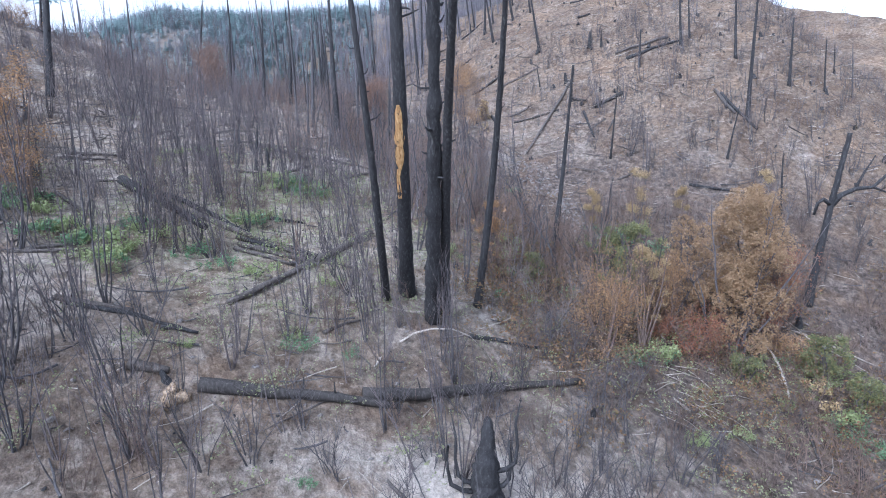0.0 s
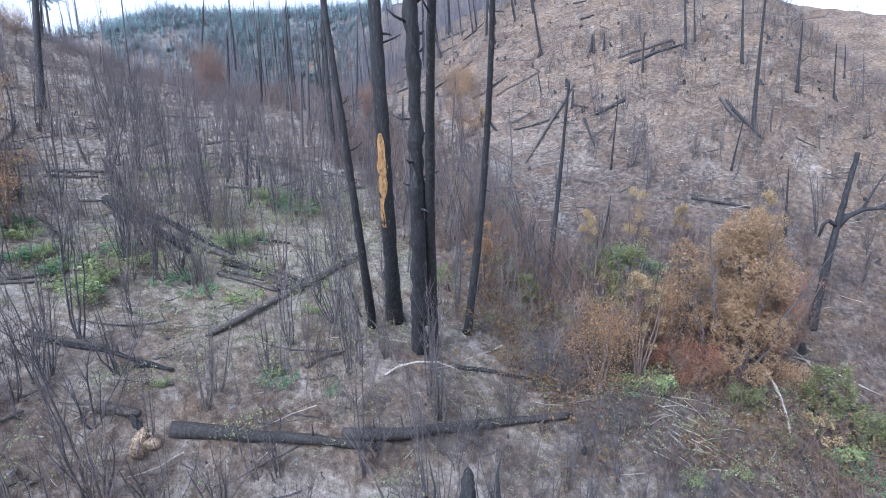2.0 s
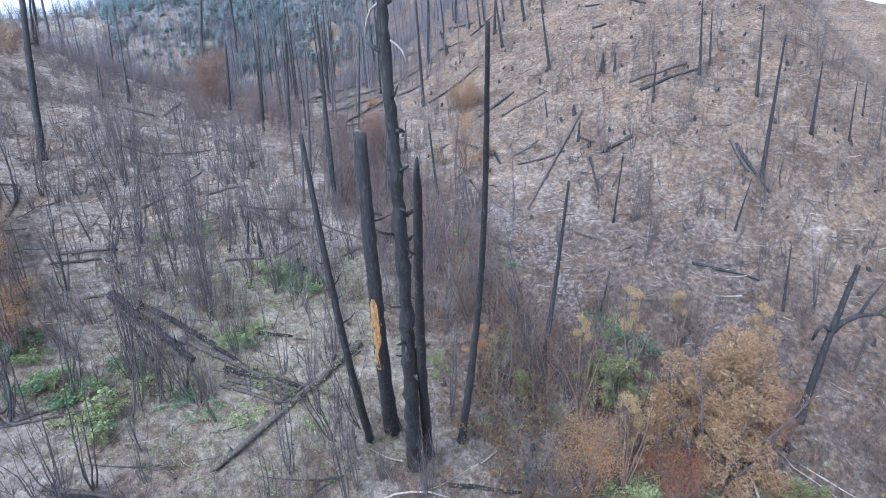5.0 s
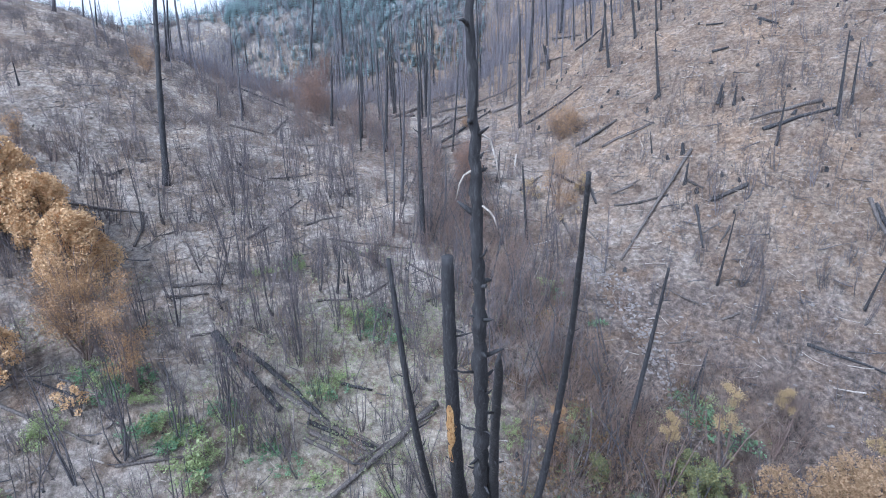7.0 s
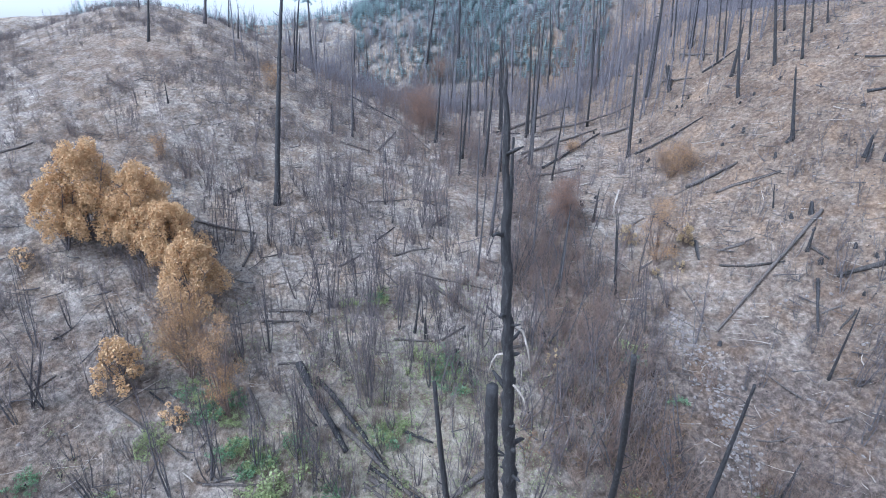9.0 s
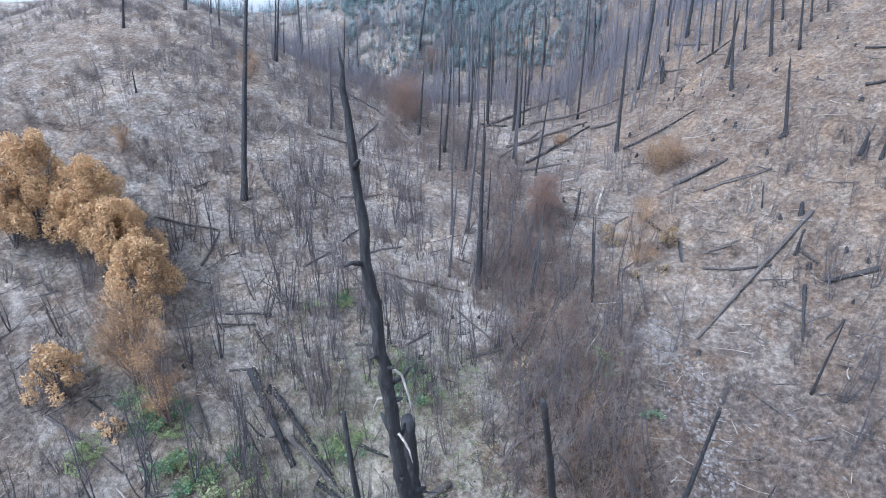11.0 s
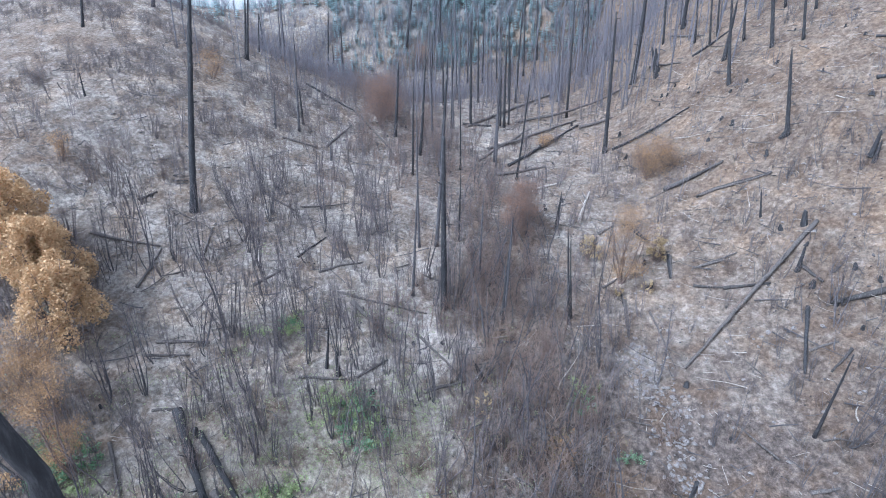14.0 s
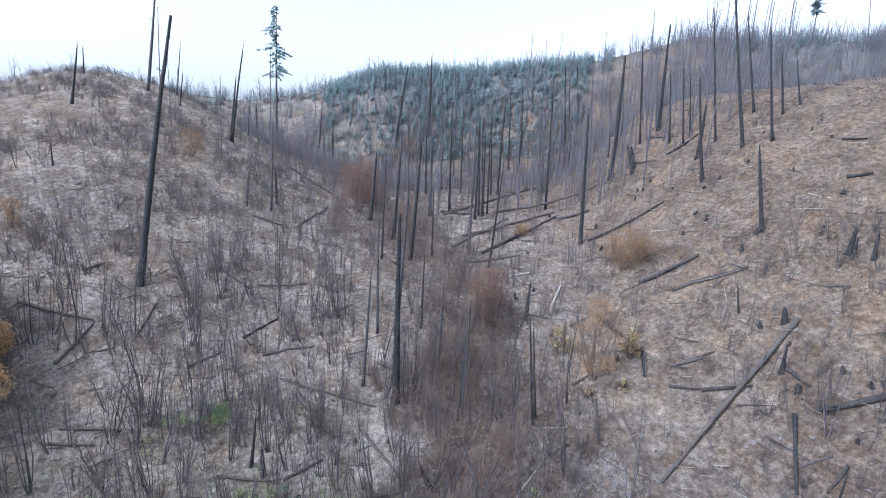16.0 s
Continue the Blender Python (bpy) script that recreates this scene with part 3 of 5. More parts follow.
burnt_tree(22.61, 50.35, 6.16, 0.29, -0.37, 0.16, "snag")
burnt_tree(23.84, 51.38, 4.91, 0.22, -0.28, 0.13, "pole")
burnt_tree(26.01, 47.14, 7.02, 0.28, -0.31, 0.17, "snag")
burnt_tree(23.19, 39.88, 9.68, 0.32, 0.14, -0.08, "snag")
burnt_tree(28.63, 43.66, 5.38, 0.26, -0.04, 0.03, "snag")
burnt_tree(18.07, 48.53, 3.37, 0.26, 0.05, -0.02, "snag")
burnt_tree(31.33, 43.27, 4.56, 0.16, -0.17, 0.12, "pole")
burnt_tree(33.36, 42.89, 4.72, 0.13, -0.29, 0.22, "pole")
burnt_tree(33.90, 45.90, 3.04, 0.14, -0.14, 0.10, "pole")
burnt_tree(16.02, 53.27, 1.79, 0.28, 0.01, -0.00, "spike")
burnt_tree(5.95, 70.15, 5.31, 0.38, 0.18, -0.01, "pole")
burnt_tree(20.80, 31.46, 4.31, 0.18, -0.12, 0.08, "pole")
burnt_tree(9.90, 31.57, 3.22, 0.18, 0.42, -0.12, "pole")
burnt_tree(-11.77, 32.26, 2.93, 0.21, 0.34, 0.14, "pole")
burnt_tree(-43.88, 96.86, 13.77, 0.53, 1.88, 0.91, "pole")
burnt_tree(-38.41, 99.43, 15.83, 0.59, 0.15, 0.06, "pole")
burnt_tree(-19.17, 57.08, 10.16, 0.32, 0.65, 0.23, "pole")
burnt_tree(-15.42, 53.96, 10.66, 0.39, 0.68, 0.21, "pole")
burnt_tree(-10.99, 44.55, 9.73, 0.32, 0.59, 0.16, "pole")
burnt_tree(-10.22, 39.59, 7.58, 0.22, 0.45, 0.13, "pole")
burnt_tree(-8.97, 56.34, 9.48, 0.22, 0.76, 0.13, "pole")
burnt_tree(-44.75, 60.78, 8.08, 0.31, 0.64, 0.73, "pole")
burnt_tree(-50.20, 68.55, 5.06, 0.24, 0.36, 0.37, "pole")
burnt_tree(-32.12, 51.25, 3.24, 0.16, 0.24, 0.26, "pole")
burnt_tree(-55.12, 89.06, 10.94, 0.31, 0.68, 0.56, "pole")
burnt_tree(-17.55, 52.68, 8.35, 0.22, 0.22, 0.14, "pole")
burnt_tree(-20.17, 66.17, 8.71, 0.24, 0.23, 0.12, "pole")
burnt_tree(-14.24, 55.81, 6.59, 0.19, -0.06, -0.03, "pole")
burnt_tree(-18.58, 68.01, 12.81, 0.29, -0.08, -0.04, "pole")
burnt_tree(-11.65, 58.21, 13.11, 0.23, 0.09, 0.04, "pole")
burnt_tree(-15.32, 68.90, 11.46, 0.24, -0.43, -0.17, "pole")
burnt_tree(-14.80, 70.21, 10.11, 0.24, -0.17, -0.07, "pole")
burnt_tree(-36.82, 92.93, 10.52, 0.30, 0.34, 0.18, "pole")
burnt_tree(-23.60, 75.51, 10.82, 0.28, 0.11, 0.06, "pole")
burnt_tree(-31.93, 96.96, 11.58, 0.30, 0.06, 0.03, "pole")
burnt_tree(-29.40, 97.64, 14.31, 0.30, 0.01, 0.00, "pole")
burnt_tree(-27.42, 99.05, 10.13, 0.30, -0.22, -0.09, "pole")
burnt_tree(-21.29, 100.20, 12.21, 0.36, 0.07, 0.02, "pole")
burnt_tree(-22.26, 109.17, 8.00, 0.24, -0.45, -0.13, "pole")
burnt_tree(-11.81, 96.46, 14.40, 0.33, -1.12, -0.25, "pole")
burnt_tree(-13.90, 109.02, 9.59, 0.23, -1.00, -0.21, "pole")
burnt_tree(-4.49, 85.60, 10.57, 0.28, -0.68, -0.11, "pole")
burnt_tree(-0.49, 82.38, 12.26, 0.25, -0.99, -0.10, "pole")
burnt_tree(0.92, 84.65, 9.21, 0.21, -0.68, -0.05, "pole")
burnt_tree(11.57, 47.05, 1.77, 0.26, 0.06, -0.01, "spike")
burnt_tree(14.98, 53.99, 1.75, 0.36, 0.12, -0.03, "spike")
burnt_tree(-0.23, 41.74, 6.52, 0.20, -0.60, -0.16, "pole")
burnt_tree(-4.12, 40.27, 7.18, 0.24, 0.35, 0.15, "pole")
burnt_tree(-3.61, 50.12, 3.17, 0.21, 0.25, 0.07, "pole")
burnt_tree(9.57, 51.02, 1.96, 0.16, -0.31, 0.03, "pole")
burnt_tree(11.81, 49.95, 1.07, 0.35, -0.13, 0.02, "broken")
burnt_tree(0.06, 73.65, 3.16, 0.45, -0.88, -0.10, "spike")

# ---- fallen trunks ----
fallen_log(-14.69, 25.91, -8.50, 23.59, 0.30)
fallen_log(-12.05, 24.25, -6.23, 22.96, 0.32)
fallen_log(-9.51, 22.97, -5.83, 22.76, 0.25)
fallen_log(-6.89, 22.35, -3.87, 26.15, 0.19)
fallen_log(-15.72, 18.73, -14.34, 19.97, 0.16)
fallen_log(-17.75, 23.35, -15.27, 22.00, 0.18)
fallen_log(-19.10, 20.30, -21.86, 20.27, 0.15)
fallen_log(-8.39, 36.88, -4.52, 35.24, 0.18)
fallen_log(-16.34, 26.08, -11.06, 23.25, 0.51)
fallen_log(-9.69, 23.34, -6.06, 23.30, 0.25)
fallen_log(-9.40, 22.90, -6.16, 22.70, 0.24)
fallen_log(-9.06, 23.75, -4.50, 23.30, 0.20)
fallen_log(-9.51, 22.52, -6.79, 22.21, 0.22)
fallen_log(-3.96, 26.69, -8.36, 18.68, 0.37)
fallen_log(-13.34, 16.75, -10.90, 16.94, 0.24)
fallen_log(-9.88, 16.66, -8.75, 16.91, 0.17)
fallen_log(-16.05, 18.38, -13.61, 19.74, 0.15)
fallen_log(-17.50, 25.50, -16.35, 26.34, 0.17)
fallen_log(-20.43, 27.43, -18.50, 28.78, 0.16)
fallen_log(-7.81, 14.77, -1.88, 16.20, 0.44, "burnt")
fallen_log(-3.02, 16.22, 5.32, 19.49, 0.44, "burnt")
fallen_log(-10.03, 15.00, -8.87, 15.04, 0.39)
fallen_log(-4.81, 18.55, -3.59, 19.82, 0.15)
fallen_log(-13.10, 16.64, -8.89, 16.87, 0.19)
fallen_log(15.31, 24.01, 14.65, 18.65, 0.17)
fallen_log(15.76, 25.10, 20.20, 22.80, 0.11, "pale")
fallen_log(-13.75, 61.42, -7.50, 71.65, 0.32)
fallen_log(12.28, 36.10, 13.34, 36.48, 0.22)
fallen_log(-12.57, 30.89, -10.34, 32.24, 0.17)
fallen_log(-6.21, 33.64, -4.33, 35.25, 0.23)
fallen_log(-19.22, 20.37, -17.46, 21.64, 0.12)
fallen_log(22.54, 42.68, 23.22, 38.56, 0.28)
fallen_log(17.46, 50.05, 22.56, 50.87, 0.35)
fallen_log(16.48, 34.48, 20.12, 33.09, 0.21)
fallen_log(-8.99, 25.96, -7.33, 26.13, 0.20)
fallen_log(0.78, 20.44, 3.96, 20.89, 0.21)
fallen_log(-19.60, 67.98, -16.17, 68.24, 0.34)
fallen_log(-10.65, 55.97, -7.20, 59.46, 0.26)
fallen_log(-24.72, 30.42, -26.19, 33.51, 0.18)
fallen_log(-45.81, 27.27, -45.36, 29.53, 0.20)
fallen_log(-22.54, 18.62, -17.64, 18.82, 0.19)
fallen_log(19.86, 63.14, 21.28, 61.96, 0.30)
fallen_log(-10.55, 58.56, -6.82, 69.62, 0.28)
fallen_log(-10.87, 55.97, -7.94, 58.82, 0.26)
fallen_log(-30.13, 50.11, -27.51, 51.69, 0.23)
fallen_log(-38.99, 64.47, -30.48, 62.40, 0.29)
fallen_log(-30.48, 62.40, -23.03, 57.20, 0.26)
fallen_log(-27.09, 52.76, -28.63, 59.03, 0.25)
fallen_log(21.88, 51.72, 16.80, 51.21, 0.36)
fallen_log(22.29, 43.08, 22.45, 40.29, 0.30)
fallen_log(3.38, 55.36, 6.97, 56.61, 0.33)
fallen_log(5.82, 54.00, 10.00, 54.37, 0.23)
fallen_log(1.24, 51.62, 3.07, 50.08, 0.32)
fallen_log(4.57, 48.56, 4.95, 46.61, 0.25)
fallen_log(2.42, 44.83, 3.25, 42.20, 0.23)
fallen_log(6.35, 47.51, 8.44, 48.48, 0.17)
fallen_log(-6.92, 54.43, -4.75, 56.64, 0.22, "pale")
fallen_log(-2.10, 51.20, -2.35, 55.62, 0.26, "pale")
fallen_log(-6.43, 68.81, -3.33, 69.40, 0.36)
fallen_log(-14.16, 70.85, -3.71, 76.17, 0.31)
fallen_log(-18.78, 67.05, -13.76, 88.87, 0.39)
fallen_log(-13.48, 58.37, -11.61, 68.55, 0.26)
fallen_log(-1.94, 62.65, 3.85, 64.95, 0.25)
fallen_log(-1.15, 77.98, 2.12, 73.68, 0.26)
fallen_log(-8.91, 95.17, -4.22, 83.61, 0.32)
fallen_log(3.10, 73.75, 6.16, 74.90, 0.26)
fallen_log(0.17, 82.78, 3.82, 76.72, 0.28)
fallen_log(-0.41, 50.35, 0.44, 51.39, 0.25)
fallen_log(1.02, 45.38, 1.91, 46.51, 0.20)
fallen_log(15.46, 60.25, 16.84, 60.26, 0.30)
fallen_log(15.61, 64.55, 16.97, 63.81, 0.21)
fallen_log(4.16, 43.95, 6.08, 40.57, 0.12)
fallen_log(12.41, 49.96, 6.53, 40.63, 0.27, "weathered", -0.25)
fallen_log(11.62, 47.35, 12.69, 46.06, 0.25, "burnt")
fallen_log(6.33, 46.02, 7.92, 45.86, 0.19, "burnt")
fallen_log(7.92, 45.82, 10.30, 46.21, 0.22, "burnt")
fallen_log(15.55, 45.46, 13.01, 44.72, 0.37, "burnt")
fallen_log(12.03, 44.56, 11.97, 41.12, 0.23)
fallen_log(12.14, 42.25, 13.29, 42.67, 0.16)
fallen_log(13.86, 42.39, 13.03, 41.27, 0.16, "burnt")
fallen_log(7.90, 48.11, 6.21, 47.42, 0.16)
fallen_log(1.21, 51.54, 3.16, 49.97, 0.28, "burnt")
fallen_log(4.68, 48.47, 4.99, 46.71, 0.22)
fallen_log(2.32, 45.00, 3.32, 41.84, 0.16)
fallen_log(3.32, 55.22, 7.00, 56.73, 0.28, "burnt")
fallen_log(5.65, 54.02, 8.91, 54.49, 0.22, "burnt")
fallen_log(8.91, 54.39, 10.00, 54.49, 0.20, "burnt")
fallen_log(15.21, 23.75, 14.67, 20.52, 0.15, "pale", 0.2)
fallen_log(14.67, 20.52, 14.18, 17.76, 0.15, "burnt", 0.1)
fallen_log(-20.70, 28.44, -18.33, 30.04, 0.24)
fallen_log(-19.42, 34.68, -18.74, 36.54, 0.23)
fallen_log(-16.67, 37.97, -14.64, 40.34, 0.18)
fallen_log(-30.26, 31.51, -26.40, 33.56, 0.21)
fallen_log(-23.86, 34.77, -25.30, 37.08, 0.17)
fallen_log(-14.35, 37.22, -8.62, 38.60, 0.16)
fallen_log(-30.99, 35.64, -30.80, 37.07, 0.19)
fallen_log(-13.17, 36.89, -9.28, 35.61, 0.34)
fallen_log(-9.90, 32.50, -8.96, 34.38, 0.17)
fallen_log(-25.23, 42.48, -22.19, 42.20, 0.21)
fallen_log(-18.71, 38.30, -18.43, 41.12, 0.16)
fallen_log(-17.02, 46.03, -19.05, 45.86, 0.15)
fallen_log(-22.21, 42.92, -19.64, 45.57, 0.15)
fallen_log(-15.89, 43.31, -15.38, 45.60, 0.14)


# ---- shapes that are strewn over the slopes ----
class Sticks:
    """Collects thin tapered rods as plain arrays."""

    def __init__(self):
        self.v, self.f = [], []

    def rod(self, path, r0, r1, sides=3):
        n = len(path)
        start = len(self.v)
        for k, p in enumerate(path):
            d = path[min(k + 1, n - 1)] - path[max(k - 1, 0)]
            d.normalize()
            u = d.orthogonal().normalized()
            w = d.cross(u)
            r = r0 + (r1 - r0) * k / (n - 1)
            for s in range(sides):
                t = 2 * math.pi * s / sides
                self.v.append(p + u * (math.cos(t) * r) + w * (math.sin(t) * r))
        for k in range(n - 1):
            for s in range(sides):
                i, j = start + k * sides + s, start + k * sides + (s + 1) % sides
                self.f.append((i, j, j + sides, i + sides))

    def arrays(self):
        return np.array([tuple(p) for p in self.v]), np.array(self.f)


def quads(name, verts, faces, mat, smooth=False):
    """A mesh of quads from arrays."""
    me = bpy.data.meshes.new(name)
    me.vertices.add(len(verts))
    me.vertices.foreach_set("co", np.asarray(verts, np.float32).ravel())
    me.loops.add(len(faces) * 4)
    me.loops.foreach_set("vertex_index", np.asarray(faces, np.int32).ravel())
    me.polygons.add(len(faces))
    me.polygons.foreach_set("loop_start", np.arange(0, len(faces) * 4, 4, dtype=np.int32))
    me.update(calc_edges=True)
    me.validate()
    me.materials.append(mat)
    if smooth:
        me.polygons.foreach_set("use_smooth", [True] * len(me.polygons))
    return me


def bent(rnd, p, d, length, segments, wander):
    path = [p.copy()]
    for _ in range(segments):
        d = (d + Vector((rnd.gauss(0, wander), rnd.gauss(0, wander), rnd.gauss(0, wander * 0.5) + 0.05))).normalized()
        path.append(path[-1] + d * (length / segments))
    return path


def shrub_shape(seed, stems, height, splay, twigs, r0, spread=0.3, twig_len=0.6, bits=2, joints=6, sides=4):
    """A clump of stems from one root: the stems and the twigs on them."""
    rnd = random.Random(seed)
    a, b = Sticks(), Sticks()
    for _ in range(stems):
        t = rnd.uniform(0, 2 * math.pi)
        out = Vector((math.cos(t), math.sin(t), 0))
        h = height * rnd.uniform(0.45, 1.05)
        d = (out * math.tan(splay * rnd.uniform(0.2, 1.2)) + Vector((0, 0, 1))).normalized()
        path = bent(rnd, out * rnd.uniform(0, spread) - Vector((0, 0, 0.15)), d, h, joints, 0.13)
        r = r0 * rnd.uniform(0.5, 1.1)
        a.rod(path, r, r * 0.22, sides)
        for _ in range(int(twigs * rnd.uniform(0.5, 1.4))):
            k = rnd.randrange(joints // 3, joints)
            t2 = rnd.uniform(0, 2 * math.pi)
            d2 = Vector((math.cos(t2) * 0.8, math.sin(t2) * 0.8, rnd.uniform(0.5, 1.3))).normalized()
            q = bent(rnd, path[k], d2, twig_len * rnd.uniform(0.4, 1.3), bits, 0.15)
            b.rod(q, r * 0.42, r * 0.14, 3)
    return a.arrays(), b.arrays()


def upright_shape(seed, stems, height, twigs, r0, bits=2, joints=6, sides=4):
    """A clump of straight stems that leave one root, turn up at once and end in brooms of fine twigs."""
    rnd = random.Random(seed)
    a, b = Sticks(), Sticks()
    for _ in range(stems):
        t = rnd.uniform(0, 2 * math.pi)
        out = Vector((math.cos(t), math.sin(t), 0))
        foot, turn_up, h = rnd.uniform(0.0, 0.12), rnd.uniform(0.08, 0.38), height * rnd.uniform(0.5, 1.05)
        drift = Vector((rnd.gauss(0, 0.045), rnd.gauss(0, 0.045), 0)) + out * rnd.uniform(0, 0.07)
        path = []
        for k in range(joints + 1):
            f = k / joints
            path.append(out * (foot + turn_up * (1 - math.exp(-6 * f))) + drift * h * f + Vector((rnd.gauss(0, 0.02), rnd.gauss(0, 0.02), h * f - 0.12)))
        r = r0 * rnd.uniform(0.5, 1.1)
        a.rod(path, r, r * 0.25, sides)
        for _ in range(int(twigs * rnd.uniform(0.6, 1.4))):
            k = rnd.randrange(joints // 3, joints)
            t2 = rnd.uniform(0, 2 * math.pi)
            p = path[k].lerp(path[k + 1], rnd.random())
            q = bent(rnd, p, Vector((math.cos(t2) * 0.55, math.sin(t2) * 0.55, 1)).normalized(), height * rnd.uniform(0.08, 0.26), bits, 0.12)
            b.rod(q, r * 0.36, r * 0.13, 3)
    return a.arrays(), b.arrays()


def gap(x, y):
    """How far the other side of the valley lies above this one: 0 along the gully."""
    u, v = x / 30, (y - 35) / 30
    left = 3.83 - 5.64 * u + 10.39 * v + 0.99 * u * u + 6.04 * u * v - 1.41 * v * v
    right = -2.71 + 15.16 * u + 18.83 * v - 8.56 * u * u + 6.16 * u * v - 1.67 * v * v
    return right - left


def patch(x, y, scale, seed):
    return noise.noise((x * scale, y * scale, seed)) * 0.5 + 0.5


def strew(seed, count, box, chance, clear=0.0):
    """Places for so many things in the box (x0, x1, y0, y1), by the chance at each spot."""
    rnd = random.Random(seed)
    got, cells = [], {}
    tries = 0
    while len(got) < count and tries < count * 60:
        tries += 1
        x, y = rnd.uniform(box[0], box[1]), rnd.uniform(box[2], box[3])
        if rnd.random() > chance(x, y):
            continue
        if clear:
            key = (int(x / clear), int(y / clear))
            if key in cells:
                continue
            cells[key] = True
        got.append((x, y))
    return got


def strew_things(name, label, category, shapes, mats, places, seed, low, high, tilt=6, split=True):
    """Separate things that share their meshes: each stem a part, the fine twigs one part."""
    rnd = random.Random(seed)
    made = []
    for stems, twigs in shapes:
        root = thing(name, 0, 0, -60, label, category, category + "s")
        if split:
            per = 28
            v, f = stems
            for k in range(len(v) // per):
                p = new("stem", quads("stem", v[k * per:(k + 1) * per], f[k * 24:(k + 1) * 24] - k * per, mats[0]))
                p.parent = root
        else:
            tagged(new("stemwork", quads("stemwork", *stems, mats[0])), kind="stuff").parent = root
        tagged(new("twigwork", quads("twigwork", *twigs, mats[1])), kind="stuff").parent = root
        made.append(root)
    used = set()
    for x, y in places:
        k = rnd.randrange(len(made))
        s = rnd.uniform(low, high)
        m = pose(x, y, gz(x, y), rnd.gauss(0, tilt), rnd.gauss(0, tilt), rnd.uniform(0, 360)) @ Matrix.Diagonal((s, s, s * rnd.uniform(0.85, 1.2), 1))
        if k in used:
            copy_thing(made[k], m)
        else:
            made[k].matrix_basis = m
            used.add(k)


def both(shape):
    (v1, f1), (v2, f2) = shape
    return np.concatenate([v1, v2]), np.concatenate([f1, f2 + len(v1)])


def strew_stuff(name, label, category, shapes, mat, places, seed, low, high, tilt=6):
    """The same kind of thing in its hundreds, as one mesh."""
    rnd = random.Random(seed)
    vs, fs, n = [], [], 0
    for x, y in places:
        v, f = shapes[rnd.randrange(len(shapes))]
        s = rnd.uniform(low, high)
        m = np.array(pose(x, y, gz(x, y), rnd.gauss(0, tilt), rnd.gauss(0, tilt), rnd.uniform(0, 360)))
        vs.append((v * s) @ m[:3, :3].T + m[:3, 3])
        fs.append(f + n)
        n += len(v)
    return tagged(new(name, quads(name, np.concatenate(vs), np.concatenate(fs), mat)), label, category, kind="stuff")


DARK = [upright_shape(10 + i, 3 + i % 5, 3.7 + 0.4 * (i % 3), 8, 0.036) for i in range(8)]
BRUSH = [shrub_shape(40 + i, 12 + i, 3.0 + 0.35 * (i % 3), 0.34, 6, 0.025, 0.6, 0.8, 1, 4, 3) for i in range(5)]
DARK_FAR = [both(upright_shape(110 + i, 3 + i % 4, 3.5 + 0.4 * (i % 3), 5, 0.034, 1, 4, 3)) for i in range(8)]
BRUSH_FAR = [both(shrub_shape(140 + i, 8, 2.7 + 0.4 * (i % 3), 0.48, 6, 0.024, 0.7, 0.9, 2, 4, 3)) for i in range(6)]
LOW_FAR = [both(shrub_shape(90 + i, 2 + i % 3, 1.3, 0.28, 2, 0.022, 0.15, 0.4, 1, 3, 3)) for i in range(5)]
WOODS = [both(shrub_shape(95 + i, 6, 3.4, 0.3, 3, 0.04, 0.6, 1.1, 1, 3, 3)) for i in range(6)]
LOW = [shrub_shape(70 + i, 2 + i % 3, 1.3, 0.28, 3, 0.02, 0.15, 0.35) for i in range(5)]


LOG_PILE = ((-16.5, 26.2), (-11, 23.3), (-8.5, 23.2), (-5, 23.0))


def dark_chance(x, y):
    g = gap(x, y)
    bench = math.exp(-((x + 11) / 13) ** 2 - ((y - 27) / 15) ** 2)
    slope = 0.35 * math.exp(-((x + 24) / 22) ** 2 - ((y - 44) / 22) ** 2)
    return (bench + slope) * min(1, 0.04 + 3.2 * patch(x, y, 0.2, 2.0) ** 3) * (1 if g < 3 else 0.15) * (0.4 if x < -15 and y < 24 else 1) * (1 - 0.9 * math.exp(-(float(gully_distance(x, y, LOG_PILE)) / 1.3) ** 2))


def brush_chance(x, y):
    g = gap(x, y)
    low_ground = 0.8 if (2 < x < 24 and 12 < y < 33) else 0
    return max(gully_chance(x, y), low_ground * 0.7, 0.2 * math.exp(-((x + 18) / 20) ** 2)) * (0.3 + patch(x, y, 0.2, 9.0))


def gully_chance(x, y):
    d = float(gully_distance(x, y))
    return (0.65 * math.exp(-(d / 3.6) ** 2) + 0.22 * math.exp(-(d / 9) ** 2)) * (0.35 + 0.9 * patch(x, y, 0.25, 12.0))


def slope_chance(x, y):
    g = gap(x, y)
    return (0.9 if g > 2 else 0.35) * (0.2 + patch(x, y, 0.12, 4.0))


strew_things("burnt_shrub", "leafless burnt shrub of thin black stems", "shrub", DARK, (CHAR_GREY, TWIG_PURPLE), strew(1, 195, (-32, 6, 9, 48), dark_chance, 0.8), 1, 0.55, 1.3)
strew_things("scorched_shrub", "leafless scorched brown brush of thin twigs", "shrub", BRUSH, (TWIG_BROWN, TWIG_BROWN), strew(2, 250, (-14, 26, 10, 52), brush_chance, 0.7), 2, 0.45, 1.05, split=False)
strew_things("burnt_sapling", "small burnt sapling stems on the bare slope", "sapling", LOW, (TWIG, TWIG), strew(3, 200, (-30, 34, 10, 62), slope_chance, 1.0), 3, 0.5, 1.6)
JAY = [upright_shape(30 + i, 3 + i % 4, 3.6 + 0.4 * (i % 3), 6, 0.04) for i in range(6)]
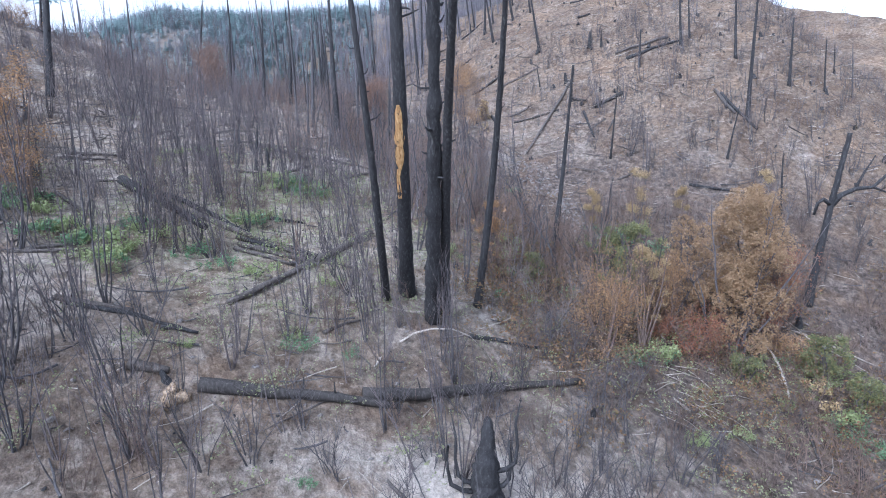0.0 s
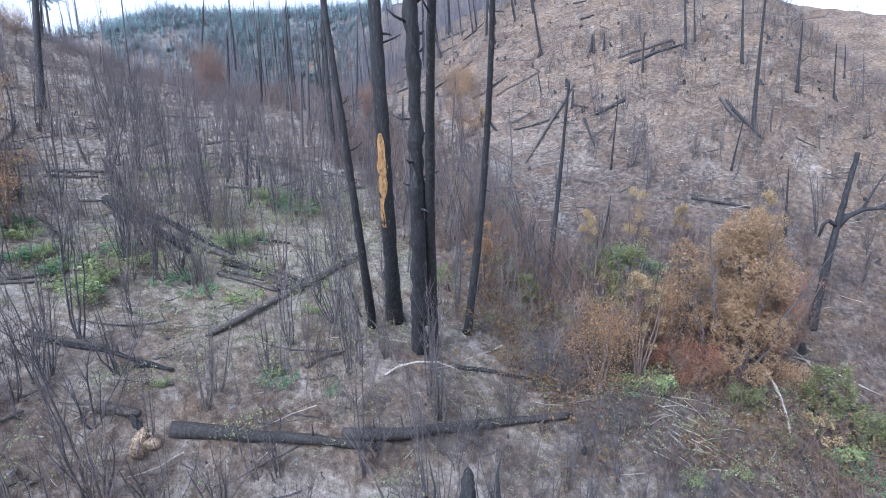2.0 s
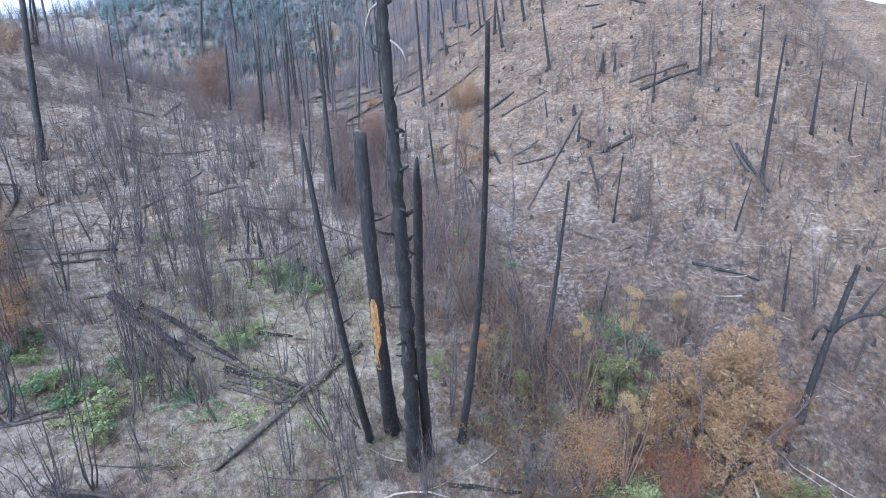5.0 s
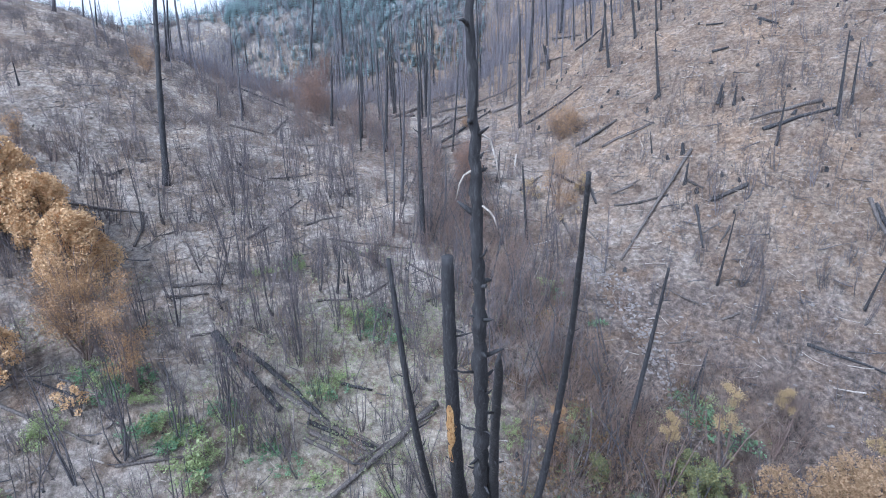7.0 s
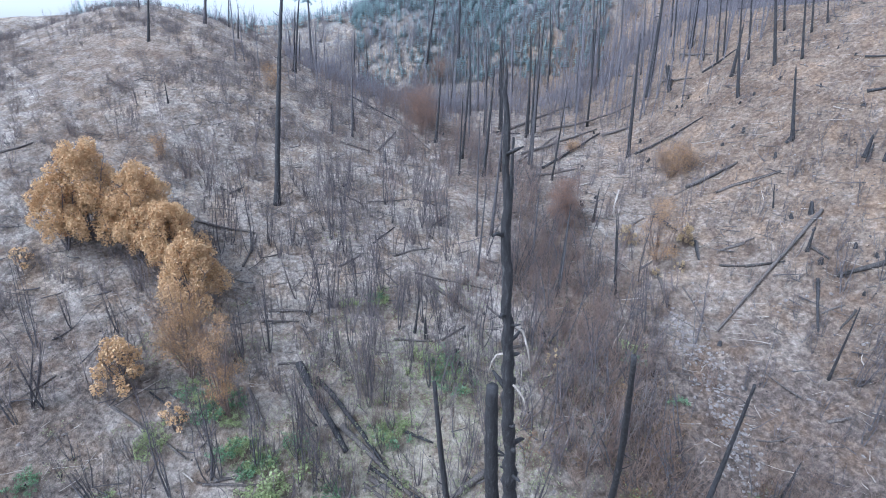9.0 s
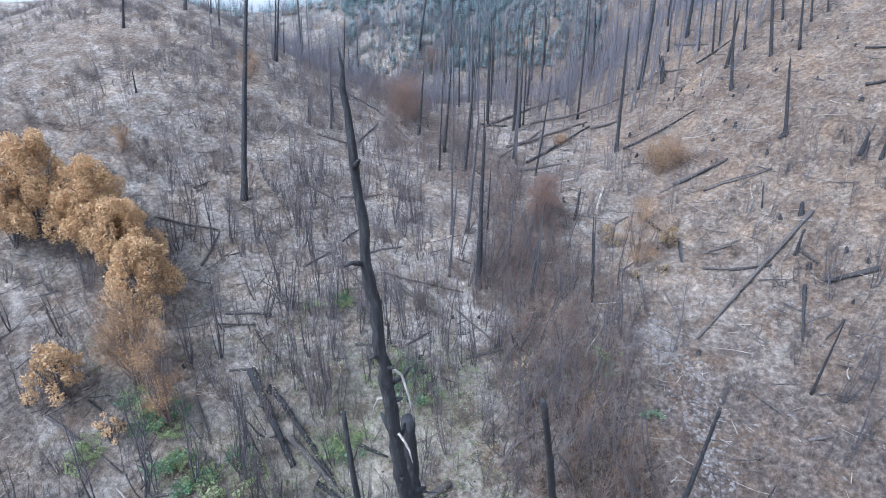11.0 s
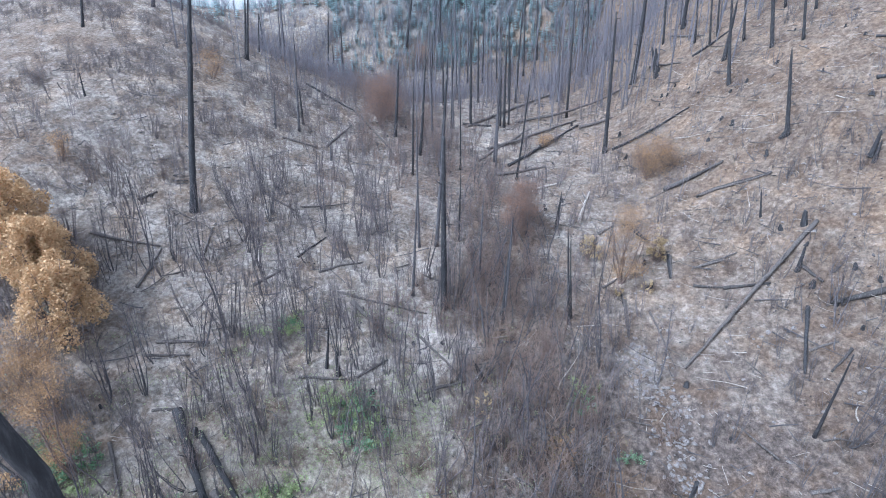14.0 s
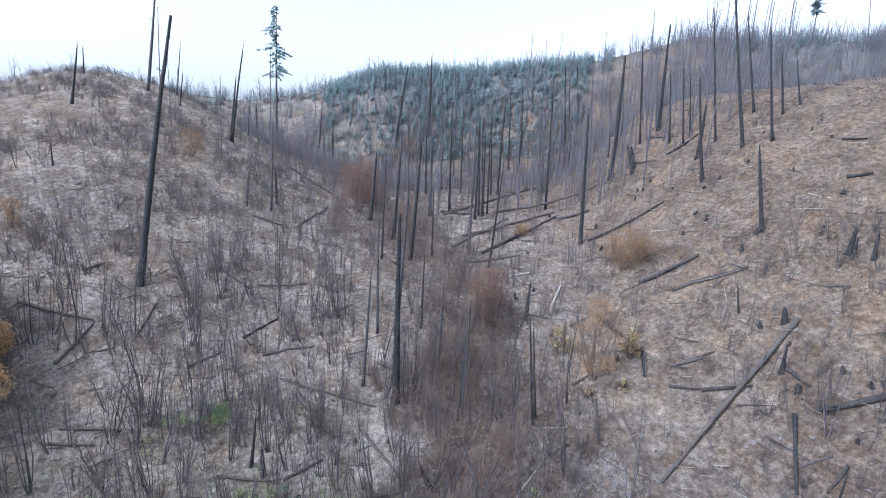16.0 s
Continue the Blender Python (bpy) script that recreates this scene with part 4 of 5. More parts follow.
strew_things("burnt_shrub", "leafless burnt shrub of bowed stems from a charred root", "shrub", JAY, (CHAR_GREY, TWIG_PURPLE), strew(71, 50, (-31, -12, 8, 22), lambda x, y: 0.2 + 0.8 * patch(x, y, 0.3, 71.0), 0.9), 71, 0.6, 1.15)
strew_things("burnt_shrub", "leafless burnt shrub of bowed stems on the open slope", "shrub", JAY, (CHAR_GREY, TWIG_PURPLE), strew(72, 26, (8, 27, 30, 47), lambda x, y: patch(x, y, 0.2, 72.0) ** 2 * 1.5, 1.2), 72, 0.5, 1.05)
strew_stuff("far_burnt_shrubs", "burnt shrubs on the far slopes", "shrubs", DARK_FAR, STEM_GREY,
            strew(4, 650, (-75, 4, 34, 110), lambda x, y: (0.9 if gap(x, y) < 4 else 0.08) * patch(x, y, 0.09, 3.3) * (0.35 if y < 48 and x > -32 else 0.12 if x < -46 else 1)), 4, 0.45, 1.0)
strew_stuff("bench_shrubs", "thicket of thin burnt stems on the bench", "shrubs", DARK_FAR, STEM_GREY, strew(14, 270, (-32, 5, 10, 50), dark_chance), 14, 0.45, 1.2)
STEMS = [both(shrub_shape(170 + i, 1 + i % 2, 3.4 + 0.3 * i, 0.09, 4, 0.048, 0.25, 0.6, 1, 4, 4)) for i in range(6)]
strew_stuff("bench_saplings", "straight thin burnt saplings on the bench", "saplings", STEMS, STEM_GREY, strew(17, 330, (-36, 5, 10, 58), dark_chance), 17, 0.5, 1.15, 5)
CLUMPS = [both(shrub_shape(300 + i, 4 + i % 4, 2.6 + 0.35 * (i % 4), 0.17, 3, 0.036, 0.28, 0.5, 1, 4, 4)) for i in range(7)]
strew_stuff("stem_clumps", "upright clumps of thin charred stems on the ashy slope", "saplings", CLUMPS, STEM_GREY,
            strew(51, 240, (-36, 4, 22, 66), lambda x, y: (0.9 if gap(x, y) < 2 else 0.05) * (0.15 + patch(x, y, 0.13, 51.0) ** 2 * 1.5)), 51, 0.55, 1.35, 4)
strew_stuff("gully_brush", "dense scorched brush along the gully", "shrubs", BRUSH_FAR, TWIG_RED,
            strew(5, 450, (-60, 26, 12, 95), gully_chance), 5, 0.5, 1.1)
GREY_PINK = bark("ashen_twig", (0.16, 0.116, 0.094), (0.30, 0.222, 0.182), (0.435, 0.345, 0.29), wrinkle=9)
THICKET = [both(shrub_shape(240 + i, 8, 2.6 + 0.3 * (i % 3), 0.62, 10, 0.026, 0.7, 1.0, 2, 4, 3)) for i in range(5)]
strew_stuff("gully_thicket", "dense leafless ashen thicket filling the gully", "shrubs", THICKET, GREY_PINK,
            strew(37, 110, (-10, 12, 24, 50), lambda x, y: math.exp(-(float(gully_distance(x, y, ((7, 28), (2.5, 31), (0, 34.4), (-3.4, 38.6), (-5.5, 44)))) / 2.6) ** 2)), 37, 0.5, 1.1)
strew_stuff("gully_saplings", "slender burnt saplings standing in the gully", "saplings", STEMS, CHAR_GREY,
            strew(40, 130, (-12, 14, 22, 54), lambda x, y: math.exp(-(float(gully_distance(x, y)) / 3.5) ** 2)), 40, 0.6, 1.5, 7)
strew_stuff("hillside_brush", "patches of scorched brush on the upper hillside", "shrubs", BRUSH_FAR, TWIG_BROWN,
            strew(18, 300, (-85, -16, 18, 78), lambda x, y: (0.1 if x < -52 and y > 44 else 1) * patch(x, y, 0.08, 21.0) ** 2.5 * 2.0 * (1.6 if y > 30 + (x + 40) * 0.3 else 0.5)), 18, 0.4, 0.95)
HILL = [both(shrub_shape(700 + i, 7, 1.3, 0.5, 7, 0.024, 0.5, 0.7, 1, 3, 3)) for i in range(5)]
strew_stuff("hilltop_brush", "low purple-grey burnt brush in patches on the upper hill", "shrubs", HILL, STEM_GREY,
            strew(61, 1300, (-95, -30, 18, 84), lambda x, y: patch(x, y, 0.1, 61.0) ** 3 * 2.6 * (1 if y > 24 - (x + 30) * 0.3 else 0.4)), 61, 0.5, 1.15, 8)
strew_stuff("slope_brush", "thin scorched brush on the lower slope", "shrubs", BRUSH_FAR, TWIG_BROWN,
            strew(15, 300, (4, 38, 20, 60), lambda x, y: 0.15 + patch(x, y, 0.14, 15.0) ** 2), 15, 0.35, 0.8)
strew_stuff("slope_saplings", "burnt sapling stems over the bare slopes", "saplings", LOW_FAR, TWIG,
            strew(6, 900, (-70, 45, 8, 100), slope_chance), 6, 0.4, 1.4)


strew_stuff("left_slope_brush", "grey burnt brush below the tan trees", "shrubs", DARK_FAR, STEM_GREY,
            strew(38, 170, (-44, -17, 9, 29), lambda x, y: patch(x, y, 0.2, 41.0) ** 2), 38, 0.35, 0.8)
strew_stuff("slope_clumps", "upright clumps of burnt stems on the lower slope", "saplings", DARK_FAR, CHAR_GREY,
            strew(39, 240, (8, 36, 27, 56), lambda x, y: (0.9 if gap(x, y) > 0.5 else 0.1) * patch(x, y, 0.12, 44.0) ** 1.5), 39, 0.3, 0.75)
strew_stuff("slope_stems", "sparse upright burnt stems on the bare slope", "saplings", [both(shrub_shape(190 + i, 2 + i % 3, 1.5, 0.35, 2, 0.028, 0.12, 0.4, 1, 4, 3)) for i in range(6)], TWIG,
            strew(31, 950, (2, 46, 24, 85), lambda x, y: (0.9 if gap(x, y) > 1 else 0.1) * (0.25 + patch(x, y, 0.15, 14.0))), 31, 0.5, 1.5)


def sticks_lying(seed, count, low, high, r):
    rnd = random.Random(seed)
    out = []
    for _ in range(count):
        s = Sticks()
        ln = rnd.uniform(low, high)
        s.rod(bent(rnd, Vector((-ln / 2, 0, 0.03)), Vector((1, 0, -0.1)), ln, 5, 0.13), r * rnd.uniform(0.6, 1.2), r * 0.3, 4)
        out.append(s.arrays())
    return out


strew_stuff("burnt_sticks", "burnt sticks lying on the ash", "sticks", sticks_lying(1, 12, 0.6, 2.6, 0.03), CHAR_GREY,
            strew(7, 2600, (-50, 36, 8, 85), lambda x, y: 0.3 + patch(x, y, 0.2, 6.0)), 7, 0.5, 1.5, 9)
strew_stuff("pale_sticks", "bleached sticks lying on the ash", "sticks", sticks_lying(2, 16, 0.3, 2.0, 0.024), PALE,
            strew(8, 2600, (-40, 40, 8, 75), lambda x, y: 0.2 + patch(x, y, 0.25, 8.0)), 8, 0.4, 1.3, 9)


strew_stuff("fallen_branches", "charred branches strewn over the slopes", "branches", sticks_lying(5, 14, 1.8, 5.0, 0.06), LOGWOOD,
            strew(33, 420, (-45, 40, 12, 85), lambda x, y: 0.25 + patch(x, y, 0.15, 16.0) ** 2), 33, 0.5, 1.2, 7)
strew_stuff("bleached_branches", "bleached fallen branches strewn over the slopes", "branches", sticks_lying(6, 14, 1.2, 4.0, 0.04), PALE,
            strew(34, 300, (-40, 42, 12, 80), lambda x, y: 0.2 + patch(x, y, 0.15, 18.0) ** 2 + (0.3 if gap(x, y) > 2 else 0)), 34, 0.5, 1.2, 7)


def clod(seed):
    rnd = random.Random(seed)
    v = []
    for z, r in ((-0.4, 0.7), (0.1, 1.0), (0.55, 0.55)):
        for s in range(5):
            t = 2 * math.pi * (s + rnd.uniform(-0.25, 0.25)) / 5
            v.append((math.cos(t) * r * rnd.uniform(0.7, 1.2), math.sin(t) * r * rnd.uniform(0.7, 1.2), z * rnd.uniform(0.7, 1.3)))
    v.append((0, 0, 0.7))
    f = [(k * 5 + s, k * 5 + (s + 1) % 5, (k + 1) * 5 + (s + 1) % 5, (k + 1) * 5 + s) for k in range(2) for s in range(5)]
    f += [(10, 11, 12, 15), (12, 13, 14, 15), (14, 10, 15, 15)][:2]
    return np.array(v) * (0.12, 0.12, 0.075), np.array(f)


CLODS = [clod(i) for i in range(6)]
STONE = bark("ash_crusted_stone", (0.12, 0.11, 0.11), (0.26, 0.24, 0.23), (0.46, 0.43, 0.42), wrinkle=7)
strew_stuff("ash_clods", "pale ash-crusted stones and clods", "stones", CLODS, STONE, strew(9, 2600, (-40, 36, 8, 75), lambda x, y: 0.15 + patch(x, y, 0.3, 1.0) ** 2), 9, 0.3, 1.4, 20)
strew_stuff("charred_clods", "charred tufts and clods on the slope", "clods", CLODS, CHAR, strew(10, 2800, (-45, 40, 8, 90), lambda x, y: 0.3 + patch(x, y, 0.25, 5.0)), 10, 0.2, 0.7, 20)
strew_stuff("charred_tufts", "burnt grass tufts dotting the bare slope", "tufts", CLODS, CHAR_GREY, strew(16, 1500, (4, 40, 30, 82), lambda x, y: 1.0 if gap(x, y) > 2 else 0.1), 16, 0.3, 0.95, 20)


def stump_shape(seed):
    rnd = random.Random(seed)
    verts, faces = [], []
    tube(verts, faces, [Vector((rnd.uniform(-0.03, 0.03), rnd.uniform(-0.03, 0.03), z)) for z in (-0.15, 0.05, 0.2, 0.38, 0.5)],
         [0.24, 0.19, 0.15, 0.13, 0.04], 8, rough=0.2, rnd=rnd)
    me = bpy.data.meshes.new("burnt_stump")
    me.from_pydata(verts, [], faces)
    me.materials.append(CHAR)
    return me


RILL = ((3.9, 41.0), (6.0, 38.0), (7.0, 36.0), (8.0, 34.0), (9.0, 31.5), (9.6, 29.5))
strew_stuff("rill_stones", "grey rubble washed into a small rill", "stones", CLODS, STONE,
            strew(41, 520, (1, 13, 28, 43), lambda x, y: math.exp(-(float(gully_distance(x, y, RILL)) / 0.75) ** 2)), 41, 0.4, 1.5, 25)


STUMPS = [stump_shape(i) for i in range(5)]
rnd = random.Random(77)
for x, y in strew(11, 150, (-26, 32, 14, 70), lambda x, y: (0.9 if gap(x, y) > 3 else 0.25), 1.2):
    ob = tagged(new("burnt_stump", STUMPS[rnd.randrange(5)]), "small charred stump on the bare slope", "stump", "stumps")
    s = rnd.uniform(0.35, 0.95)
    ob.matrix_world = pose(x, y, gz(x, y), rnd.gauss(0, 10), rnd.gauss(0, 10), rnd.uniform(0, 360)) @ Matrix.Diagonal((s, s, s * rnd.uniform(0.5, 1.3), 1))


# ---- shrubs and small trees that kept dead leaves ----
def leaf_cloud(rnd, clumps, per_clump, clump_r, size):
    """Small bent leaves in clumps."""
    v, f = [], []
    for c in clumps:
        for _ in range(int(per_clump * rnd.uniform(0.6, 1.3))):
            d = Vector((rnd.gauss(0, 1), rnd.gauss(0, 1), rnd.gauss(0, 0.9)))
            p = c + d * (clump_r * 0.55)
            a = Vector((rnd.uniform(-1, 1), rnd.uniform(-1, 1), rnd.uniform(-0.9, 0.3))).normalized()
            b = a.orthogonal().normalized()
            b = (b * math.cos(1) + a.cross(b) * rnd.uniform(-1, 1)).normalized()
            s = size * rnd.uniform(0.6, 1.3)
            i = len(v)
            v += [tuple(p - a * s * 0.6), tuple(p + b * s * 0.42 + Vector((0, 0, s * 0.12))), tuple(p + a * s * 0.6), tuple(p - b * s * 0.42 + Vector((0, 0, s * 0.12)))]
            f.append((i, i + 1, i + 2, i + 3))
    return np.array(v), np.array(f)


def leaf_lobes(rnd, height, width, clear, size):
    """A dense crown of rounded lobes, each a shell of small leaves."""
    v, f = [], []
    lobes = max(6, int(5.5 * width * (height * (1 - clear)) ** 0.5))
    for k in range(lobes):
        u = (k + 0.5) / lobes
        t = 2.4 * k + rnd.uniform(-0.5, 0.5)
        w = width / 2 * (1.0 - 0.6 * u * u) * rnd.uniform(0.35, 1.05)
        r = width * rnd.uniform(0.085, 0.17) * (1 - 0.2 * u)
        c = Vector((math.cos(t) * w, math.sin(t) * w, height * (clear + (0.92 - clear) * u)))
        for _ in range(int(1500 * r * r * (0.11 / size))):
            d = Vector((rnd.gauss(0, 1), rnd.gauss(0, 1), rnd.gauss(0.15, 1))).normalized()
            p = c + Vector((d.x, d.y, d.z * 1.15)) * r * rnd.uniform(0.7, 1.06) * (1 + 0.18 * math.sin(7 * d.x + 5 * d.z + k))
            a = Vector((rnd.uniform(-1, 1), rnd.uniform(-1, 1), rnd.uniform(-0.9, 0.3))).normalized()
            b = a.orthogonal().normalized()
            b = (b * math.cos(1) + a.cross(b) * rnd.uniform(-1, 1)).normalized()
            s = size * rnd.uniform(0.6, 1.3)
            i = len(v)
            v += [tuple(p - a * s * 0.6), tuple(p + b * s * 0.42), tuple(p + a * s * 0.6), tuple(p - b * s * 0.42)]
            f.append((i, i + 1, i + 2, i + 3))
    return np.array(v), np.array(f)


LEAFY_LABEL = {
    "tan": "scorched small tree with dry tan leaves",
    "umber": "scorched shrub with sparse dry brown leaves",
    "russet": "scorched small tree with sparse russet-brown dry leaves",
    "ochre": "scorched small tree with dull orange-brown dry leaves",
    "green": "leafy green shrub that survived the fire",
    "rust": "scorched shrub with rust-red dry leaves",
    "yellow": "scorched shrub with yellowed leaves",
}


def leafy(x, y, height, width, colour, clear=0.2):
    """A many-stemmed plant with dead leaves above its clear stems."""
    rnd = random.Random(int(x * 57 + y * 331))
    z = gz(x, y) - 0.1
    root = thing("green_shrub" if colour == "green" else "scorched_tree" if height > 3.5 else "scorched_bush", x, y, z, LEAFY_LABEL[colour], "tree" if height > 3.5 and colour != "green" else "bush", "green shrubs" if colour == "green" else "scorched leafy plants")
    sparse = colour in ("umber", "rust", "russet", "yellow")
    stems = Sticks()
    tips = []
    for _ in range(7 if height > 3 else 5):
        t = rnd.uniform(0, 2 * math.pi)
        d = Vector((math.cos(t) * width * 0.42 / height, math.sin(t) * width * 0.42 / height, 0.8)).normalized()
        path = bent(rnd, Vector((rnd.uniform(-0.15, 0.15), rnd.uniform(-0.15, 0.15), 0)), d, height * rnd.uniform(0.65, 0.98), 6, 0.1)
        one = Sticks()
        one.rod(path, 0.02 + height * 0.008, 0.012, 5)
        new("stem", quads("stem", *one.arrays(), TWIG_BROWN if sparse else TWIG)).parent = root
        for k in range(max(2, int(clear * 6)), 7):
            for _ in range(3):
                t2 = rnd.uniform(0, 2 * math.pi)
                q = bent(rnd, path[k], Vector((math.cos(t2), math.sin(t2), 0.6)).normalized(), width * rnd.uniform(0.12, 0.3), 3, 0.15)
                stems.rod(q, 0.016, 0.005, 3)
                tips += [q[-1], q[2]]
    if sparse and height > 3:
        for _ in range(int(70 * width)):
            t, w = rnd.uniform(0, 2 * math.pi), width / 2 * math.sqrt(rnd.random())
            q = Vector((math.cos(t) * w, math.sin(t) * w, height * rnd.uniform(clear, 0.8)))
            stems.rod(bent(rnd, q, Vector((math.cos(t) * 0.25, math.sin(t) * 0.25, 1)).normalized(), rnd.uniform(0.5, 1.3), 3, 0.12), 0.009, 0.003, 3)
    tagged(new("twigwork", quads("twigwork", *stems.arrays(), TWIG_BROWN if sparse else TWIG)), kind="stuff").parent = root
    if colour in ("tan", "yellow", "ochre") and clear < 0.5:
        v, f = leaf_lobes(rnd, height, width, clear, 0.068 if colour == "ochre" else 0.115 if height > 3 else 0.095)
    else:
        lumps = []
        for k in range(int(5 + 1.1 * width * (height * (1.2 - clear)) ** 0.5)):
            t, u = 2.4 * k + rnd.uniform(-0.4, 0.4), rnd.uniform(-0.95, 1)
            w = width / 2 * (0.95 - 0.45 * max(0, u)) * rnd.uniform(0.45, 0.95)
            c = Vector((math.cos(t) * w, math.sin(t) * w, height * (clear + (0.94 - clear) * (u + 0.95) / 1.95)))
            r = width * rnd.uniform(0.11, 0.2)
            for _ in range(8):
                d = Vector((rnd.gauss(0, 1), rnd.gauss(0, 1), rnd.gauss(0.3, 1))).normalized()
                lumps.append(c + d * r * rnd.uniform(0.6, 1.1))
        centres = lumps if clear > 0.6 else lumps + rnd.sample(tips, min(len(tips), len(lumps) // 2))
        v, f = leaf_cloud(rnd, centres, (60 if height > 3 else 30) if sparse else 64, max(0.15, width * (0.17 if sparse else 0.07)), 0.052 if sparse else 0.075)
    tagged(new("crown", quads("crown", v, f, LEAF[colour])), kind="stuff").parent = root


leafy(16.74, 21.39, 2.60, 1.90, "green")
leafy(15.60, 20.30, 1.50, 1.60, "yellow")
leafy(17.60, 20.20, 1.80, 1.40, "green")
leafy(13.08, 21.20, 1.63, 1.26, "green")
leafy(4.39, 25.53, 1.55, 1.02, "green")
leafy(9.57, 26.39, 1.74, 1.05, "green")
leafy(12.45, 24.88, 2.60, 2.20, "umber")
leafy(12.00, 22.40, 1.68, 2.80, "rust")
leafy(9.88, 22.86, 1.04, 1.55, "rust")
leafy(15.83, 22.41, 1.57, 1.78, "umber")
leafy(2.00, 46.13, 5.57, 2.94, "umber")
leafy(-17.47, 21.52, 6.77, 2.11, "umber")
leafy(-5.97, 49.61, 4.15, 2.77, "russet")
leafy(2.69, 58.11, 2.34, 3.39, "umber")
leafy(-26.11, 60.94, 5.47, 3.84, "russet")
leafy(-23.53, 20.69, 1.79, 1.73, "tan")
leafy(-37.17, 34.41, 2.42, 1.64, "umber")
leafy(-33.42, 25.85, 7.20, 4.53, "tan")
leafy(-30.29, 27.32, 6.40, 4.37, "tan")
leafy(-29.30, 26.40, 5.40, 3.20, "tan")
leafy(-27.20, 26.90, 5.60, 4.20, "tan")
leafy(-24.20, 25.80, 5.00, 4.00, "tan")
leafy(-34.00, 24.20, 5.20, 3.40, "tan")
leafy(-21.60, 22.60, 5.60, 2.90, "umber")
leafy(-20.80, 22.20, 4.40, 2.60, "umber", 0.3)
leafy(-22.85, 19.53, 3.58, 2.47, "tan")
leafy(-19.06, 19.60, 1.71, 1.63, "tan")
leafy(-34.26, 21.58, 1.48, 1.62, "tan")
leafy(11.31, 21.99, 2.20, 2.60, "rust")
leafy(-5.92, 47.49, 4.79, 2.36, "russet")
leafy(-0.48, 47.37, 2.36, 1.54, "yellow")
leafy(3.94, 48.00, 1.98, 1.48, "yellow")
leafy(1.83, 57.19, 3.51, 3.10, "umber")
leafy(-27.33, 63.38, 5.78, 3.52, "russet")
leafy(-39.95, 51.62, 2.63, 3.46, "umber")
leafy(-39.96, 95.59, 4.94, 5.07, "russet")
leafy(-8.65, 64.00, 1.39, 1.79, "umber")
leafy(-2.65, 33.66, 1.81, 1.16, "yellow")
leafy(-0.58, 47.70, 2.00, 1.20, "yellow")
leafy(3.80, 48.20, 2.20, 1.00, "yellow")
leafy(3.74, 45.39, 1.10, 0.90, "yellow")
leafy(2.12, 44.71, 1.00, 0.80, "yellow")
leafy(3.87, 49.87, 1.50, 0.90, "yellow")
leafy(2.36, 25.38, 4.26, 0.86, "umber")
leafy(2.23, 26.00, 3.02, 0.86, "tan")
leafy(8.8, 22.0, 5.4, 1.0, "yellow", 0.6)
leafy(10.1, 26.6, 6.8, 1.1, "yellow", 0.62)
leafy(7.3, 25.2, 5.8, 0.8, "yellow", 0.64)
leafy(13.4, 28.9, 4.4, 0.8, "yellow", 0.62)
leafy(15.5, 24.9, 8.4, 0.9, "yellow", 0.64)
leafy(13.6, 23.2, 8.2, 3.8, "ochre", 0.3)
leafy(13.2, 22.4, 5.4, 2.8, "ochre", 0.2)
leafy(15.1, 24.2, 7.4, 3.2, "ochre", 0.3)
leafy(11.6, 24.4, 5.8, 2.4, "ochre", 0.3)
leafy(15.7, 23.5, 5.4, 2.4, "rust", 0.30)
leafy(9.0, 24.2, 4.9, 1.9, "green", 0.35)
leafy(8.2, 25.0, 4.1, 1.3, "green", 0.35)
leafy(6.9, 21.4, 4.9, 3.0, "umber", 0.15)
leafy(10.6, 23.6, 3.7, 2.4, "umber", 0.15)


def scrub_shape(seed):
    rnd = random.Random(seed)
    tips = [Vector((rnd.gauss(0, 0.5), rnd.gauss(0, 0.5), rnd.uniform(0.1, 1.3))) for _ in range(34)]
    return leaf_cloud(rnd, tips, 6, 0.14, 0.085)


SCRUB = leaf("scorched_undergrowth_leaves", (0.17, 0.115, 0.075), (0.27, 0.17, 0.10), (0.13, 0.095, 0.07), (0.20, 0.19, 0.09), (0.33, 0.20, 0.11))
strew_stuff("scorched_undergrowth", "brown scorched undergrowth between the shrubs", "undergrowth", [scrub_shape(600 + i) for i in range(6)], SCRUB,
            strew(36, 190, (-2, 26, 12, 36), lambda x, y: (0.06 if y < 16.5 + max(0, 6 - x) * 0.25 and x < 9 else 1) * (math.exp(-((x - 12) / 8) ** 2 - ((y - 21) / 7) ** 2) + 0.8 * math.exp(-((x - 4) / 4) ** 2 - ((y - 26) / 6) ** 2)) * (0.3 + patch(x, y, 0.25, 31.0))), 36, 0.6, 1.3, 6)


# ---- green regrowth ----
def green_shape(seed, mat):
    rnd = random.Random(seed)
    stems, tips = Sticks(), []
    for _ in range(22):
        t, r = rnd.uniform(0, 2 * math.pi), 0.6 * math.sqrt(rnd.random())
        p = Vector((math.cos(t) * r, math.sin(t) * r, -0.05))
        d = Vector((rnd.gauss(0, 0.35), rnd.gauss(0, 0.35), 1)).normalized()
        path = bent(rnd, p, d, rnd.uniform(0.12, 0.42), 4, 0.15)
        stems.rod(path, 0.007, 0.003, 3)
        tips += path[2:]
    v, f = leaf_cloud(rnd, tips, 11, 0.1, 0.058)
    return quads("stems", *stems.arrays(), TWIG_BROWN), quads("leaves", v, f, mat)


GREENS = [green_shape(200 + i, GREEN if i % 3 else GREEN_BLUE) for i in range(6)]


